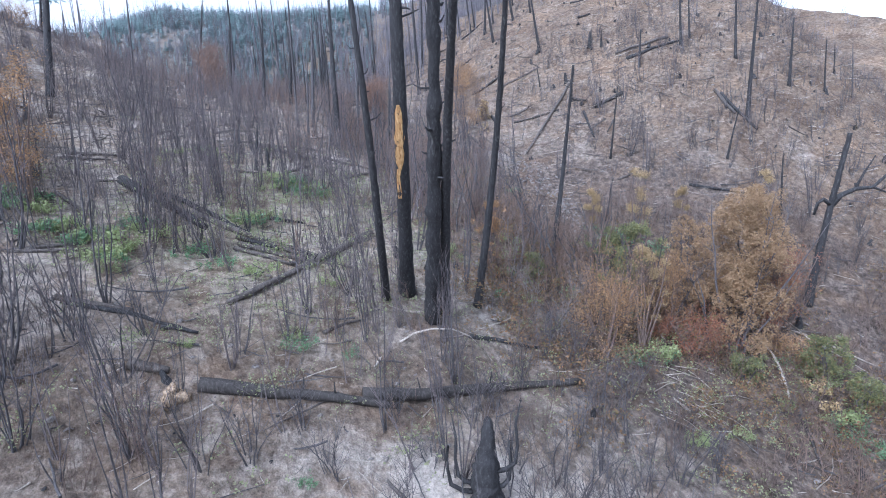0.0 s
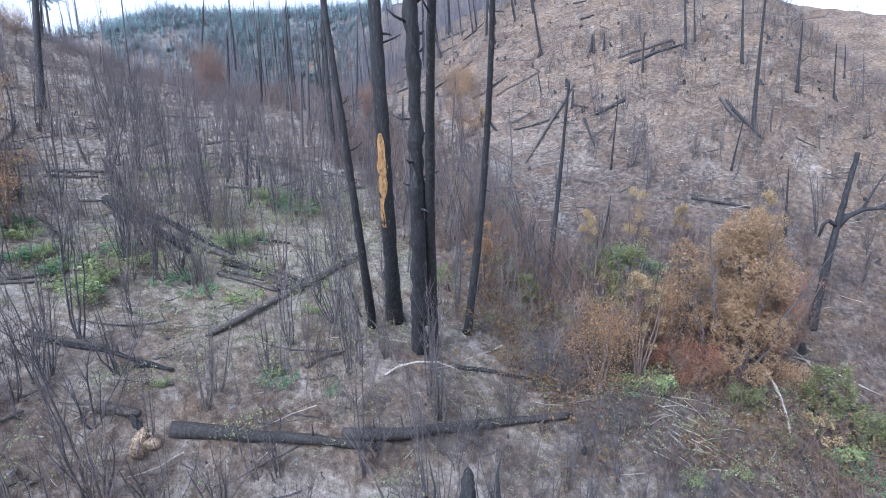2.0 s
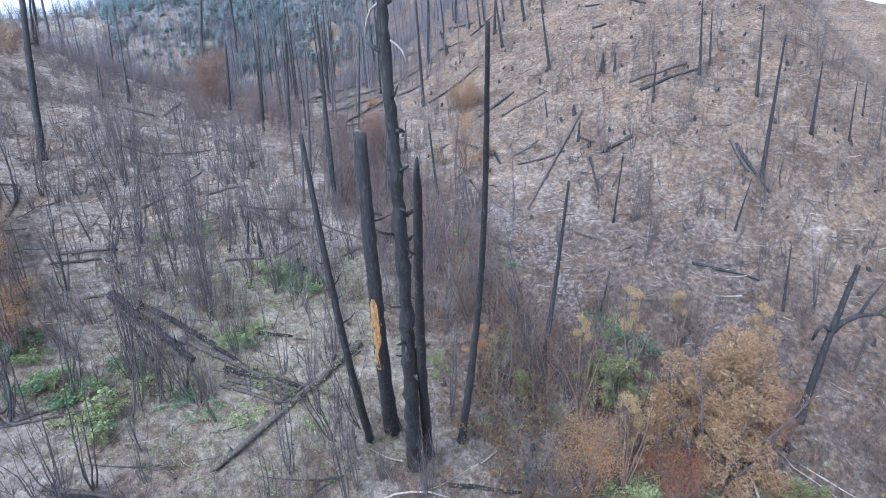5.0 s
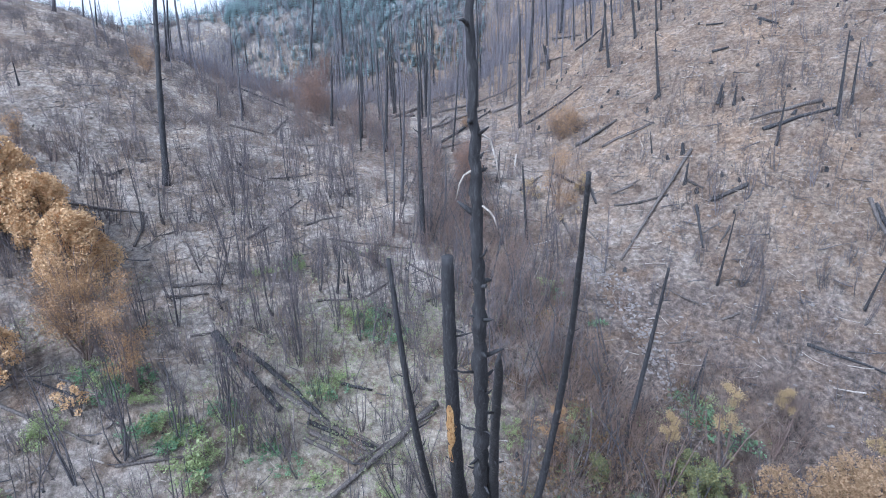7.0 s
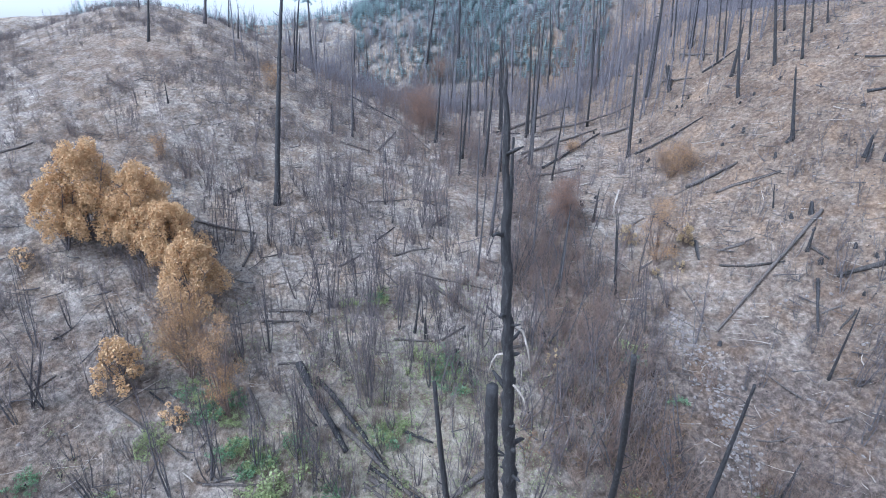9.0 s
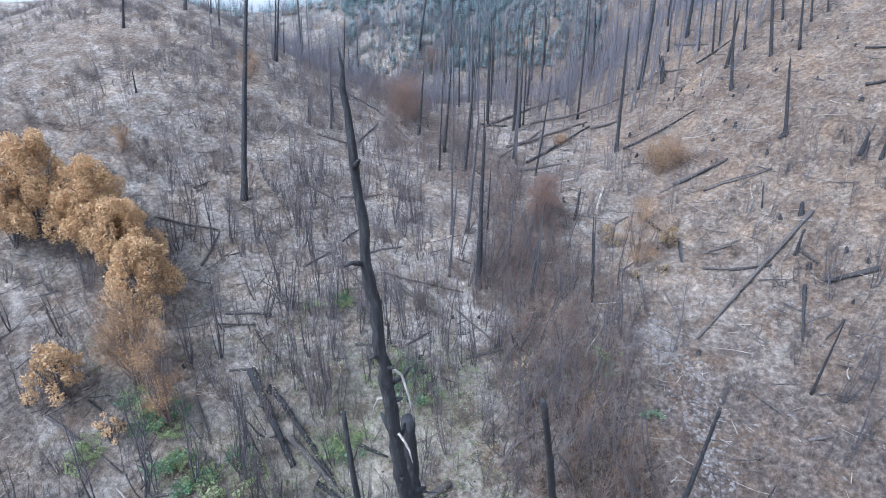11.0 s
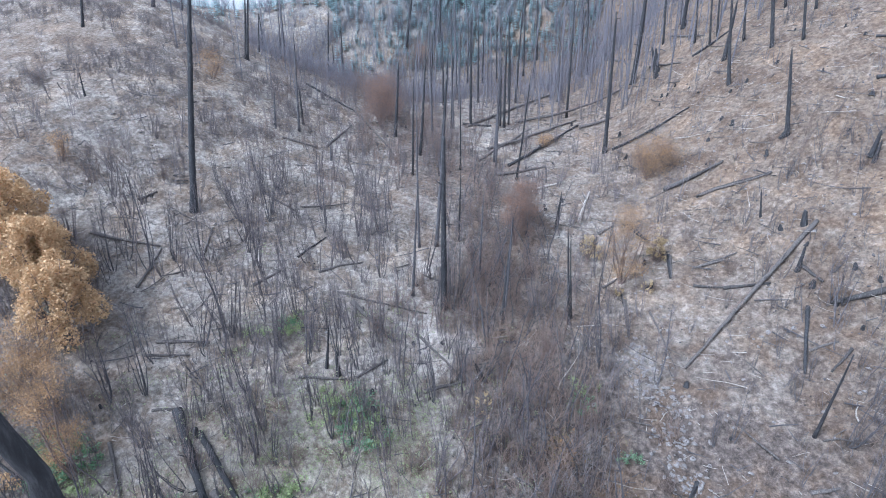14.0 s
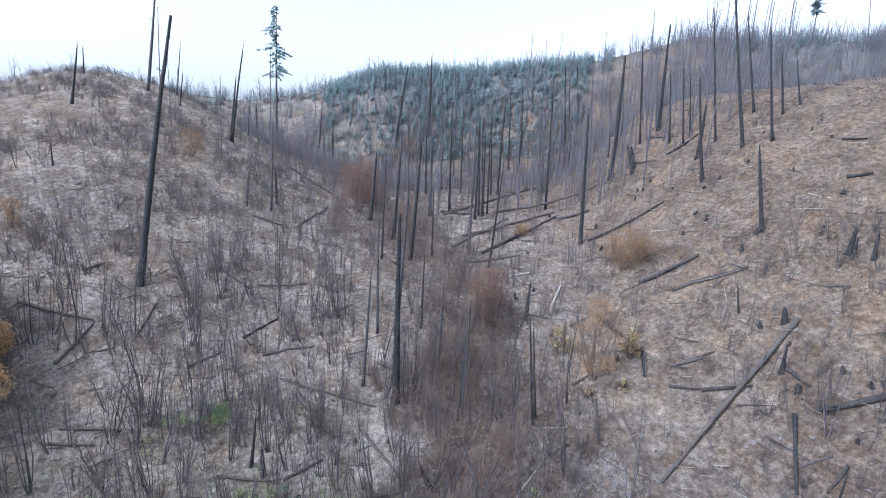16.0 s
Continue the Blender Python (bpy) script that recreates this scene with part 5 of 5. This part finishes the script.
def green_plant(x, y, width):
    rnd = random.Random(int(x * 91 + y * 17))
    stems, leaves = GREENS[rnd.randrange(6)]
    root = thing("green_plant", x, y, 0, "low leafy green regrowth on the burnt ground", "plant", "green plants")
    tagged(new("stemwork", stems), kind="stuff").parent = root
    width *= rnd.uniform(0.55, 0.95)
    root.matrix_basis = pose(x, y, gz(x, y), 0, 0, rnd.uniform(0, 360)) @ Matrix.Diagonal((width, width * rnd.uniform(0.6, 1.2), 0.55 + 0.45 * width, 1))
    tagged(new("foliage", leaves), kind="stuff").parent = root


green_plant(-17.00, 21.52, 1.94)
green_plant(-13.32, 20.77, 2.61)
green_plant(-14.36, 20.99, 1.67)
green_plant(-9.82, 25.90, 2.02)
green_plant(-7.98, 21.33, 1.72)
green_plant(-5.54, 17.78, 1.28)
green_plant(-3.69, 17.91, 1.07)
green_plant(-10.35, 31.12, 2.37)
green_plant(0.20, 25.96, 1.17)
green_plant(3.65, 28.69, 1.60)
green_plant(3.36, 27.10, 0.91)
green_plant(2.56, 23.98, 0.83)
green_plant(4.47, 26.24, 1.19)
green_plant(6.23, 25.30, 1.01)
green_plant(10.12, 30.21, 2.34)
green_plant(11.57, 29.53, 2.30)
green_plant(9.04, 22.13, 2.86)
green_plant(9.50, 27.84, 1.10)
green_plant(17.09, 22.45, 2.38)
green_plant(13.23, 24.70, 1.14)
green_plant(12.88, 25.64, 0.88)
green_plant(16.51, 19.56, 2.05)
green_plant(9.22, 17.75, 1.04)
green_plant(-15.58, 20.74, 1.82)
green_plant(-8.87, 16.27, 0.74)
green_plant(-5.72, 18.15, 1.23)
green_plant(-5.13, 21.81, 1.46)
green_plant(-16.05, 20.49, 1.65)
green_plant(-18.47, 21.49, 1.73)
green_plant(-13.08, 19.77, 1.84)
green_plant(-9.73, 25.38, 1.84)
green_plant(-9.22, 30.86, 2.12)
green_plant(-0.02, 26.50, 1.18)
green_plant(3.42, 27.76, 2.10)
green_plant(9.58, 30.48, 2.15)
green_plant(-8.98, 30.24, 1.90)
green_plant(-7.93, 31.27, 1.93)
green_plant(1.92, 36.84, 1.97)
green_plant(4.71, 35.26, 1.22)
green_plant(-18.06, 22.07, 1.70)
green_plant(-15.61, 33.33, 1.83)
green_plant(-15.46, 34.25, 0.94)
green_plant(-16.43, 31.99, 0.89)
green_plant(-4.13, 12.90, 0.72)
green_plant(-12.64, 18.76, 1.28)
green_plant(-14.74, 19.82, 1.79)
green_plant(9.31, 21.83, 2.05)
green_plant(16.57, 19.98, 1.68)
green_plant(16.42, 21.58, 2.05)
green_plant(16.07, 22.67, 1.60)
green_plant(8.70, 21.69, 2.22)
green_plant(-10.11, 29.82, 1.61)
green_plant(4.15, 24.10, 1.34)
green_plant(-7.85, 23.22, 1.32)
green_plant(-10.78, 21.30, 1.91)
green_plant(-19.24, 18.79, 1.33)
green_plant(-18.10, 21.15, 1.84)
green_plant(-14.39, 20.43, 1.73)
green_plant(-9.40, 25.59, 2.21)
green_plant(-8.24, 30.62, 2.47)
green_plant(9.96, 30.12, 2.31)
green_plant(11.25, 31.08, 2.03)
green_plant(9.49, 22.51, 1.53)
green_plant(9.04, 24.25, 1.36)
green_plant(16.64, 22.48, 1.79)
green_plant(16.77, 21.51, 1.72)
green_plant(16.32, 20.13, 2.09)
green_plant(16.78, 19.15, 2.23)
green_plant(12.45, 24.57, 1.10)
green_plant(3.90, 28.89, 1.27)
green_plant(6.24, 25.07, 1.12)
green_plant(2.97, 25.80, 0.86)
green_plant(4.32, 25.29, 0.84)
green_plant(9.49, 17.89, 1.46)
green_plant(11.23, 18.42, 1.29)
green_plant(14.30, 20.27, 1.17)
green_plant(15.41, 20.91, 0.96)
green_plant(10.06, 22.00, 1.50)
green_plant(-19.36, 21.78, 1.90)
green_plant(-17.69, 21.28, 1.84)
green_plant(-20.57, 21.76, 1.60)
green_plant(-14.22, 20.70, 1.75)
green_plant(-12.81, 19.37, 2.21)
green_plant(-12.22, 22.32, 1.79)
green_plant(-10.31, 24.97, 1.89)
green_plant(-9.39, 25.93, 1.92)
green_plant(-16.15, 20.42, 1.77)
green_plant(-19.52, 18.48, 1.45)
green_plant(-22.16, 14.02, 1.30)
green_plant(-8.34, 30.82, 3.21)
green_plant(-9.32, 31.27, 2.18)
green_plant(-6.96, 30.23, 2.08)
green_plant(3.02, 28.74, 1.80)
green_plant(9.26, 31.32, 1.79)
green_plant(0.10, 26.87, 1.18)
green_plant(-18.94, 15.41, 1.31)
green_plant(-9.67, 21.03, 1.68)
green_plant(-8.80, 31.16, 2.27)
green_plant(-7.86, 30.20, 2.51)
green_plant(-18.06, 22.07, 1.98)
green_plant(-19.35, 22.17, 1.72)
green_plant(-15.17, 33.34, 2.19)
green_plant(-15.95, 20.96, 1.60)
green_plant(-20.00, 18.90, 1.58)
green_plant(-13.61, 22.44, 1.63)
green_plant(1.67, 37.95, 1.69)
green_plant(-14.82, 33.36, 1.52)
green_plant(-16.53, 31.90, 1.50)
green_plant(-19.94, 21.61, 2.00)
green_plant(-18.52, 20.91, 2.20)
green_plant(-19.83, 18.25, 1.60)
green_plant(-16.40, 19.96, 1.80)
green_plant(-14.58, 20.39, 2.20)
green_plant(-13.39, 19.21, 2.40)
green_plant(-22.65, 14.22, 2.00)
green_plant(-19.34, 15.40, 1.70)
green_plant(-19.29, 17.95, 1.50)
green_plant(-13.32, 22.05, 1.60)
green_plant(-12.91, 20.14, 1.60)


def herb_shape(seed):
    rnd = random.Random(seed)
    tips = [Vector((rnd.gauss(0, 0.45), rnd.gauss(0, 0.45), rnd.uniform(0.02, 0.28))) for _ in range(26)]
    return leaf_cloud(rnd, tips, 6, 0.09, 0.06)


def herb_chance(x, y):
    bench = math.exp(-((x + 9) / 8) ** 2 - ((y - 24) / 8) ** 2) + 0.5 * math.exp(-((x + 4) / 6) ** 2 - ((y - 30) / 6) ** 2)
    return (bench + 0.5 * math.exp(-((x - 10) / 7) ** 2 - ((y - 20) / 6) ** 2)) * patch(x, y, 0.22, 25.0) ** 1.5 * 1.6


strew_stuff("olive_herbs", "low olive herbs sprouting through the ash", "herbs", [herb_shape(400 + i) for i in range(6)], HERB,
            strew(35, 420, (-30, 26, 10, 48), herb_chance), 35, 0.6, 1.5, 4)


# ---- far ridge: living conifers and bare poles ----
def conifer(seed, height, tiers, open_=0.0):
    rnd = random.Random(seed)
    v, f = [], []
    for k in range(tiers):
        z = height * (0.12 + 0.86 * k / tiers)
        r = height * 0.24 * (1 - k / tiers) ** 0.8 * rnd.uniform(0.6, 1.3) + 0.15
        n = 6
        for s in range(n):
            if rnd.random() < open_:
                continue
            t = 2 * math.pi * (s + rnd.uniform(-0.4, 0.4)) / n
            c, q = Vector((math.cos(t), math.sin(t), 0)), Vector((-math.sin(t), math.cos(t), 0))
            rr = r * rnd.uniform(0.7, 1.15)
            i = len(v)
            for p in (Vector((0, 0, z + height * 0.06)), c * rr * 0.6 + q * rr * 0.38 + Vector((0, 0, z)), c * rr + Vector((0, 0, z - height * 0.03)), c * rr * 0.6 - q * rr * 0.38 + Vector((0, 0, z))):
                v.append(tuple(p))
            f.append((i, i + 1, i + 2, i + 3))
    s = Sticks()
    s.rod([Vector((0, 0, -0.5)), Vector((0, 0, height * 0.5)), Vector((0, 0, height))], height * 0.014, 0.02, 4)
    sv, sf = s.arrays()
    return np.concatenate([np.array(v), sv]), np.concatenate([np.array(f), sf + len(v)])


CONIFERS = [conifer(i, 4.2 + i * 0.7, 6, 0.1) for i in range(8)]


def polar(seed, count, r0, r1, a0, a1, chance=lambda x, y: 1):
    rnd = random.Random(seed)
    got = []
    while len(got) < count:
        r, a = math.sqrt(rnd.uniform(r0 * r0, r1 * r1)), radians(rnd.uniform(a0, a1))
        x, y = math.sin(a) * r, 15 + math.cos(a) * r
        if rnd.random() < chance(x, y):
            got.append((x, y))
    return got


strew_stuff("ridge_conifers", "haze-paled green conifers along the far ridge", "conifers", CONIFERS, HAZED_NEEDLE,
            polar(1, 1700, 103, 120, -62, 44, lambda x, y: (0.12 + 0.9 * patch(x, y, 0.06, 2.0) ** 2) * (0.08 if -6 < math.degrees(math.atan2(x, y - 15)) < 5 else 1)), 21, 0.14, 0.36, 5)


def pole_shape(seed, height):
    rnd = random.Random(seed)
    s = Sticks()
    s.rod(bent(rnd, Vector((0, 0, -0.3)), Vector((rnd.gauss(0, 0.02), rnd.gauss(0, 0.02), 1)), height, 5, 0.012), height * 0.007, height * 0.0025, 5)
    for _ in range(5):
        t = rnd.uniform(0, 6.28)
        p = Vector((0, 0, height * rnd.uniform(0.4, 0.9)))
        s.rod([p, p + Vector((math.cos(t) * 0.5, math.sin(t) * 0.5, 0.15))], 0.03, 0.01, 3)
    return s.arrays()


# Burnt stems for the far slopes; the bluish veil of distance is painted in.
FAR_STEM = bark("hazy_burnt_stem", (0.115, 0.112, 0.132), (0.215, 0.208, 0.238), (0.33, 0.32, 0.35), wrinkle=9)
# Charred poles far off, their base colour lifted to imitate haze.
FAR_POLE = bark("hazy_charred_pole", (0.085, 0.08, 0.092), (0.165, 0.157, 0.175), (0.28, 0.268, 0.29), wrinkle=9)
POLES = [pole_shape(i, 7 + i) for i in range(7)]
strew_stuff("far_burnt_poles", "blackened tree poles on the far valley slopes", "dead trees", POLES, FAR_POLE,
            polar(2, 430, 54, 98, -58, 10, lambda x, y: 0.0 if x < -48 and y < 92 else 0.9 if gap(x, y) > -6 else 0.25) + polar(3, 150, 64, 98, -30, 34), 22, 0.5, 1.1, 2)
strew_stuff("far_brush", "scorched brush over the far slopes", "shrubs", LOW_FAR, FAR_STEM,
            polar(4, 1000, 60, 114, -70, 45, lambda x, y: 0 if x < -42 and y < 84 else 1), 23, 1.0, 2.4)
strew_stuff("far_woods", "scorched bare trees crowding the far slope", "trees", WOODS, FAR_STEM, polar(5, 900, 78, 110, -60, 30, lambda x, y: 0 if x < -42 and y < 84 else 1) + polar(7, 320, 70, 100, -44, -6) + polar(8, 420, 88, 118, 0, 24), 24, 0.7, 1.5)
strew_stuff("valley_conifers", "haze-paled green conifers on the far slope", "conifers", CONIFERS, HAZED_NEEDLE, polar(6, 2800, 90, 113, -36, -8, lambda x, y: patch(x, y, 0.05, 8.0) ** 1.5), 25, 0.14, 0.34, 3)


# ---- things near the take-off side of the bench ----
def near_stump(x, y, height, dia):
    """A thick burnt stump torn to one side, with charred arms that bend upwards."""
    rnd = random.Random(5)
    z = gz(x, y) - 0.1
    root = thing("burnt_stump", x, y, z, "thick charred stump with a torn top and bent arms", "stump", "stumps")
    vs, fs = [], []
    sides, rings = 18, 30
    path, radii = [], []
    for k in range(rings + 1):
        f = k / rings
        path.append(Vector((0.10 * sm(0.45, 0.8, f) + 0.05 * noise.noise((f * 5, 1.0, 0)), 0.05 * noise.noise((f * 5, 7.0, 0)), height * f)))
        r = dia / 2 * (1.3 - 0.35 * sm(0.0, 0.4, f) - 0.5 * sm(0.35, 0.85, f) - 0.12 * sm(0.8, 1.0, f))
        radii.append(float(r) * (1 + 0.22 * noise.noise((f * 9, 3.0, 0))))
    radii[-1] *= 0.35
    radii[-2] *= 0.75
    tube(vs, fs, path, radii, sides, rough=0.16, rnd=rnd)
    part("trunk", vs, fs, CHAR, root)
    for k in range(7):
        t = k * 0.9 + rnd.uniform(-0.2, 0.2)
        out = Vector((math.cos(t), math.sin(t), 0))
        vs, fs = [], []
        tube(vs, fs, [out * dia * 0.3 + Vector((0, 0, 0.25)), out * dia * 0.62 + Vector((0, 0, 0.1)), out * dia * 0.95 - Vector((0, 0, 0.1))], [dia * 0.16, dia * 0.12, dia * 0.05], 7, rough=0.12, rnd=rnd)
        part("root", vs, fs, CHAR, root)
    for side, low, reach, top in ((-1, 0.30, 0.66, 1.0), (1, 0.42, 0.75, 0.95), (1, 0.24, 0.5, 0.7), (-1, 0.2, 0.95, 0.35)):
        vs, fs = [], []
        p = Vector((side * dia * 0.4, -0.05, height * low))
        tube(vs, fs, [p, p + Vector((side * reach * 0.4, 0, 0.05)), p + Vector((side * reach * 0.75, -0.02, 0.28)), p + Vector((side * reach * 0.85, 0, 0.8)), p + Vector((side * reach * 0.8, 0.05, 1.5)), p + Vector((side * reach, 0.05, height * top - 0.6))],
             [0.085, 0.075, 0.065, 0.05, 0.035, 0.012], 7, rough=0.12, rnd=rnd)
        part("arm", vs, fs, CHAR, root, "bent burnt arm")
    for k in range(9):
        t = rnd.uniform(0, 6.28)
        out = Vector((math.cos(t), math.sin(t), 0))
        s = Sticks()
        p = out * dia * rnd.uniform(0.5, 0.8)
        s.rod([p, p + out * 0.3 + Vector((0, 0, 0.25)), p + out * 0.42 + Vector((0, 0, 0.9)), p + out * 0.38 + Vector((rnd.uniform(-0.1, 0.1), 0, 1.8)), p + out * 0.5 + Vector((0, rnd.uniform(-0.2, 0.2), rnd.uniform(2.2, 3.2)))], 0.035, 0.01, 5)
        new("burnt_stem", quads("burnt_stem", *s.arrays(), CHAR_GREY)).parent = root


near_stump(0.94, 13.82, 2.99, 0.82)


def bleached_branch(points, r0, label):
    s = Sticks()
    pts = [Vector(p) for p in points]
    o = Vector((pts[0].x, pts[0].y, gz(pts[0].x, pts[0].y)))
    s.rod([Vector((p.x, p.y, gz(p.x, p.y) + p.z)) - o for p in pts], r0, r0 * 0.3, 6)
    root = thing("bleached_branch", *o, label, "branch", "bleached branches")
    new("branch", quads("branch", *s.arrays(), PALE, True)).parent = root


bleached_branch([(-1.95, 19.3, 0.02), (-1.4, 19.25, 0.55), (-0.7, 19.2, 0.95), (0.1, 19.2, 1.1), (0.8, 19.3, 0.9), (1.3, 19.4, 0.45), (1.7, 19.5, 0.0)], 0.05, "white peeled branch arched over the ash")
bleached_branch([(15.13, 25.30, 0.5), (15.90, 24.95, 0.75), (16.56, 24.46, 0.7), (17.10, 23.95, 0.5), (17.40, 23.54, 0.4), (18.33, 23.21, 0.2), (19.64, 22.46, 0.05)], 0.06, "peeled grey branch fallen across the undergrowth")
for k in range(16):
    rnd = random.Random(300 + k)
    x, y, t, ln = rnd.uniform(8.0, 11.5), rnd.uniform(18.6, 21.4), rnd.uniform(-0.7, 0.7), rnd.uniform(0.8, 2.2)
    bleached_branch([(x, y, 0.08), (x + math.cos(t) * ln * 0.5, y + math.sin(t) * ln * 0.5, 0.2), (x + math.cos(t) * ln, y + math.sin(t) * ln, 0.1)], 0.025, "grey dead branch on a pile of brushwood")


def pale_shrub(x, y, height, seed):
    (sv, sf), twigs = shrub_shape(seed, 7, height, 0.35, 12, 0.022, 0.2, 1.0)
    root = thing("bare_shrub", x, y, gz(x, y), "leafless pale grey shrub with fine branches", "shrub", "shrubs")
    for k in range(len(sv) // 28):
        new("stem", quads("stem", sv[k * 28:(k + 1) * 28], sf[k * 24:(k + 1) * 24] - k * 28, PALE_TWIG)).parent = root
    tagged(new("twigwork", quads("twigwork", *twigs, PALE_TWIG)), kind="stuff").parent = root


PALE_TWIG = bark("grey_twig", (0.16, 0.145, 0.14), (0.29, 0.265, 0.255), (0.44, 0.41, 0.40), wrinkle=9)
for x, y, h in ((1.3, 30.4, 4.2), (2.2, 31.6, 3.6), (0.6, 29.2, 3.4), (4.0, 23.6, 2.6), (5.0, 22.0, 2.4), (3.2, 26.0, 3.2), (6.4, 24.2, 2.2), (2.8, 33.5, 3.0), (-0.4, 33.0, 2.6)):
    pale_shrub(x, y, h, int(x * 10 + 50))


def rotten_stump(x, y):
    rnd = random.Random(9)
    m, n, l, b = material("rotten_wood", 0.9)
    f = noise_node(n, l, 5, 7, 0.7, (2, 2, 1))
    l.new(ramp(n, l, f, (0.35, (0.06, 0.045, 0.035)), (0.5, (0.30, 0.22, 0.15)), (0.65, (0.52, 0.43, 0.33))), b.inputs["Base Color"])
    bump_to(n, l, b, f, 0.8, 0.05)
    root = thing("rotten_stump", x, y, gz(x, y), "crumbled tan rotten stump beside a burnt log", "stump", "stumps")
    for k in range(8):
        vs, fs = [], []
        t, r = rnd.uniform(0, 6.28), rnd.uniform(0, 0.45)
        p = Vector((math.cos(t) * r, math.sin(t) * r, -0.1))
        h = rnd.uniform(0.25, 0.6)
        tube(vs, fs, [p, p + Vector((rnd.uniform(-0.1, 0.1), rnd.uniform(-0.1, 0.1), h * 0.6)), p + Vector((rnd.uniform(-0.15, 0.15), rnd.uniform(-0.15, 0.15), h))],
             [rnd.uniform(0.16, 0.26), 0.17, 0.06], 7, rough=0.25, rnd=rnd)
        part("wood_chunk", vs, fs, m, root)


rotten_stump(-8.3, 14.3)
for i, (x, y, h) in enumerate(((-6.9, 12.6, 0.95), (-9.9, 14.6, 1.0), (-3.4, 13.4, 0.6), (5.2, 14.4, 0.9), (0.6, 16.5, 0.7), (-12.6, 13.4, 1.1), (-11.2, 11.9, 1.05), (3.4, 15.2, 0.8), (2.6, 13.2, 0.9), (6.6, 15.6, 0.9), (-10.2, 16.3, 0.85), (-2.0, 15.8, 0.7), (4.4, 16.6, 0.8), (2.7, 18.5, 0.75), (5.6, 18.3, 0.8), (4.0, 20.6, 0.8), (7.2, 19.4, 0.7), (5.2, 20.4, 0.9), (1.6, 17.4, 0.65), (6.4, 17.2, 0.75), (8.6, 18.2, 0.6), (1.9, 12.4, 0.7), (3.3, 12.9, 0.85), (4.2, 13.6, 0.8), (5.6, 13.2, 0.75), (3.8, 14.4, 0.9), (6.0, 14.6, 0.8), (7.4, 14.2, 0.7), (7.9, 16.2, 0.75), (2.0, 15.4, 0.7), (-0.8, 14.6, 0.5), (-1.6, 12.8, 0.6), (-4.6, 14.4, 0.55), (9.6, 16.6, 0.6), (5.0, 15.8, 0.85), (0.2, 18.0, 0.7), (-5.8, 13.2, 0.7), (-8.6, 12.6, 0.95), (-13.4, 14.8, 1.0), (-12.0, 15.4, 0.95))):
    (sv, sf), twigs = shrub_shape(500 + i, 8, 3.6 * h, 0.33, 8, 0.03, 0.3, 0.9)
    root = thing("burnt_shrub", x, y, gz(x, y), "leafless burnt shrub with arching black stems", "shrub", "shrubs")
    for k in range(len(sv) // 28):
        new("stem", quads("stem", sv[k * 28:(k + 1) * 28], sf[k * 24:(k + 1) * 24] - k * 28, CHAR_GREY)).parent = root
    tagged(new("twigwork", quads("twigwork", *twigs, TWIG)), kind="stuff").parent = root


# ---- single living conifers on the skyline ----
def skyline_conifer(x, y, height, seed):
    """A thin trunk with many short drooping boughs that carry ragged needle sprays."""
    rnd = random.Random(seed)
    root = thing("conifer", x, y, gz(x, y), "tall thin conifer with sparse drooping boughs on the skyline", "tree", "conifers")
    s = Sticks()
    s.rod(bent(rnd, Vector((0, 0, -0.5)), Vector((0, 0, 1)), height + 0.5, 8, 0.008), height * 0.011, 0.03, 6)
    new("trunk", quads("trunk", *s.arrays(), CHAR_GREY)).parent = root
    boughs, v, f = Sticks(), [], []
    for k in range(90):
        u = (k + rnd.random()) / 90
        reach = height * (0.02 + 0.13 * (1 - u) ** 0.7) * rnd.uniform(0.45, 1.2) * (0.6 + 0.4 * math.sin(u * 21 + seed))
        t = rnd.uniform(0, 2 * math.pi)
        out = Vector((math.cos(t), math.sin(t), 0))
        p = Vector((0, 0, height * (0.5 + 0.49 * u)))
        path = [p, p + out * reach * 0.5 + Vector((0, 0, 0.06 * reach)), p + out * reach + Vector((0, 0, -0.22 * reach))]
        boughs.rod(path, 0.035, 0.012, 3)
        for _ in range(int(10 + 12 * reach)):
            w = rnd.uniform(0.2, 1.05)
            c = p + out * reach * w + Vector((rnd.gauss(0, 0.10), rnd.gauss(0, 0.10), -0.22 * reach * w * w + rnd.gauss(0, 0.06)))
            d = (out + Vector((rnd.gauss(0, 0.7), rnd.gauss(0, 0.7), rnd.gauss(-0.5, 0.4)))).normalized()
            q = d.orthogonal().normalized()
            ln, i = rnd.uniform(0.22, 0.55), len(v)
            v += [tuple(c - d * ln * 0.5), tuple(c + q * ln * 0.22), tuple(c + d * ln * 0.6), tuple(c - q * ln * 0.22)]
            f.append((i, i + 1, i + 2, i + 3))
    tagged(new("branchwork", quads("branchwork", *boughs.arrays(), CHAR_GREY)), kind="stuff").parent = root
    tagged(new("crown", quads("crown", np.array(v), np.array(f), HAZED_NEEDLE)), kind="stuff").parent = root


skyline_conifer(-62.8, 87.0, 23.6, 31)
skyline_conifer(20.0, 122.0, 9.0, 32)
burnt_tree(-58.89, 60.37, 13.73, 0.44, 0.97, 1.50, "pole")
burnt_tree(-68.44, 58.04, 3.65, 0.24, 0.38, 0.00, "pole")
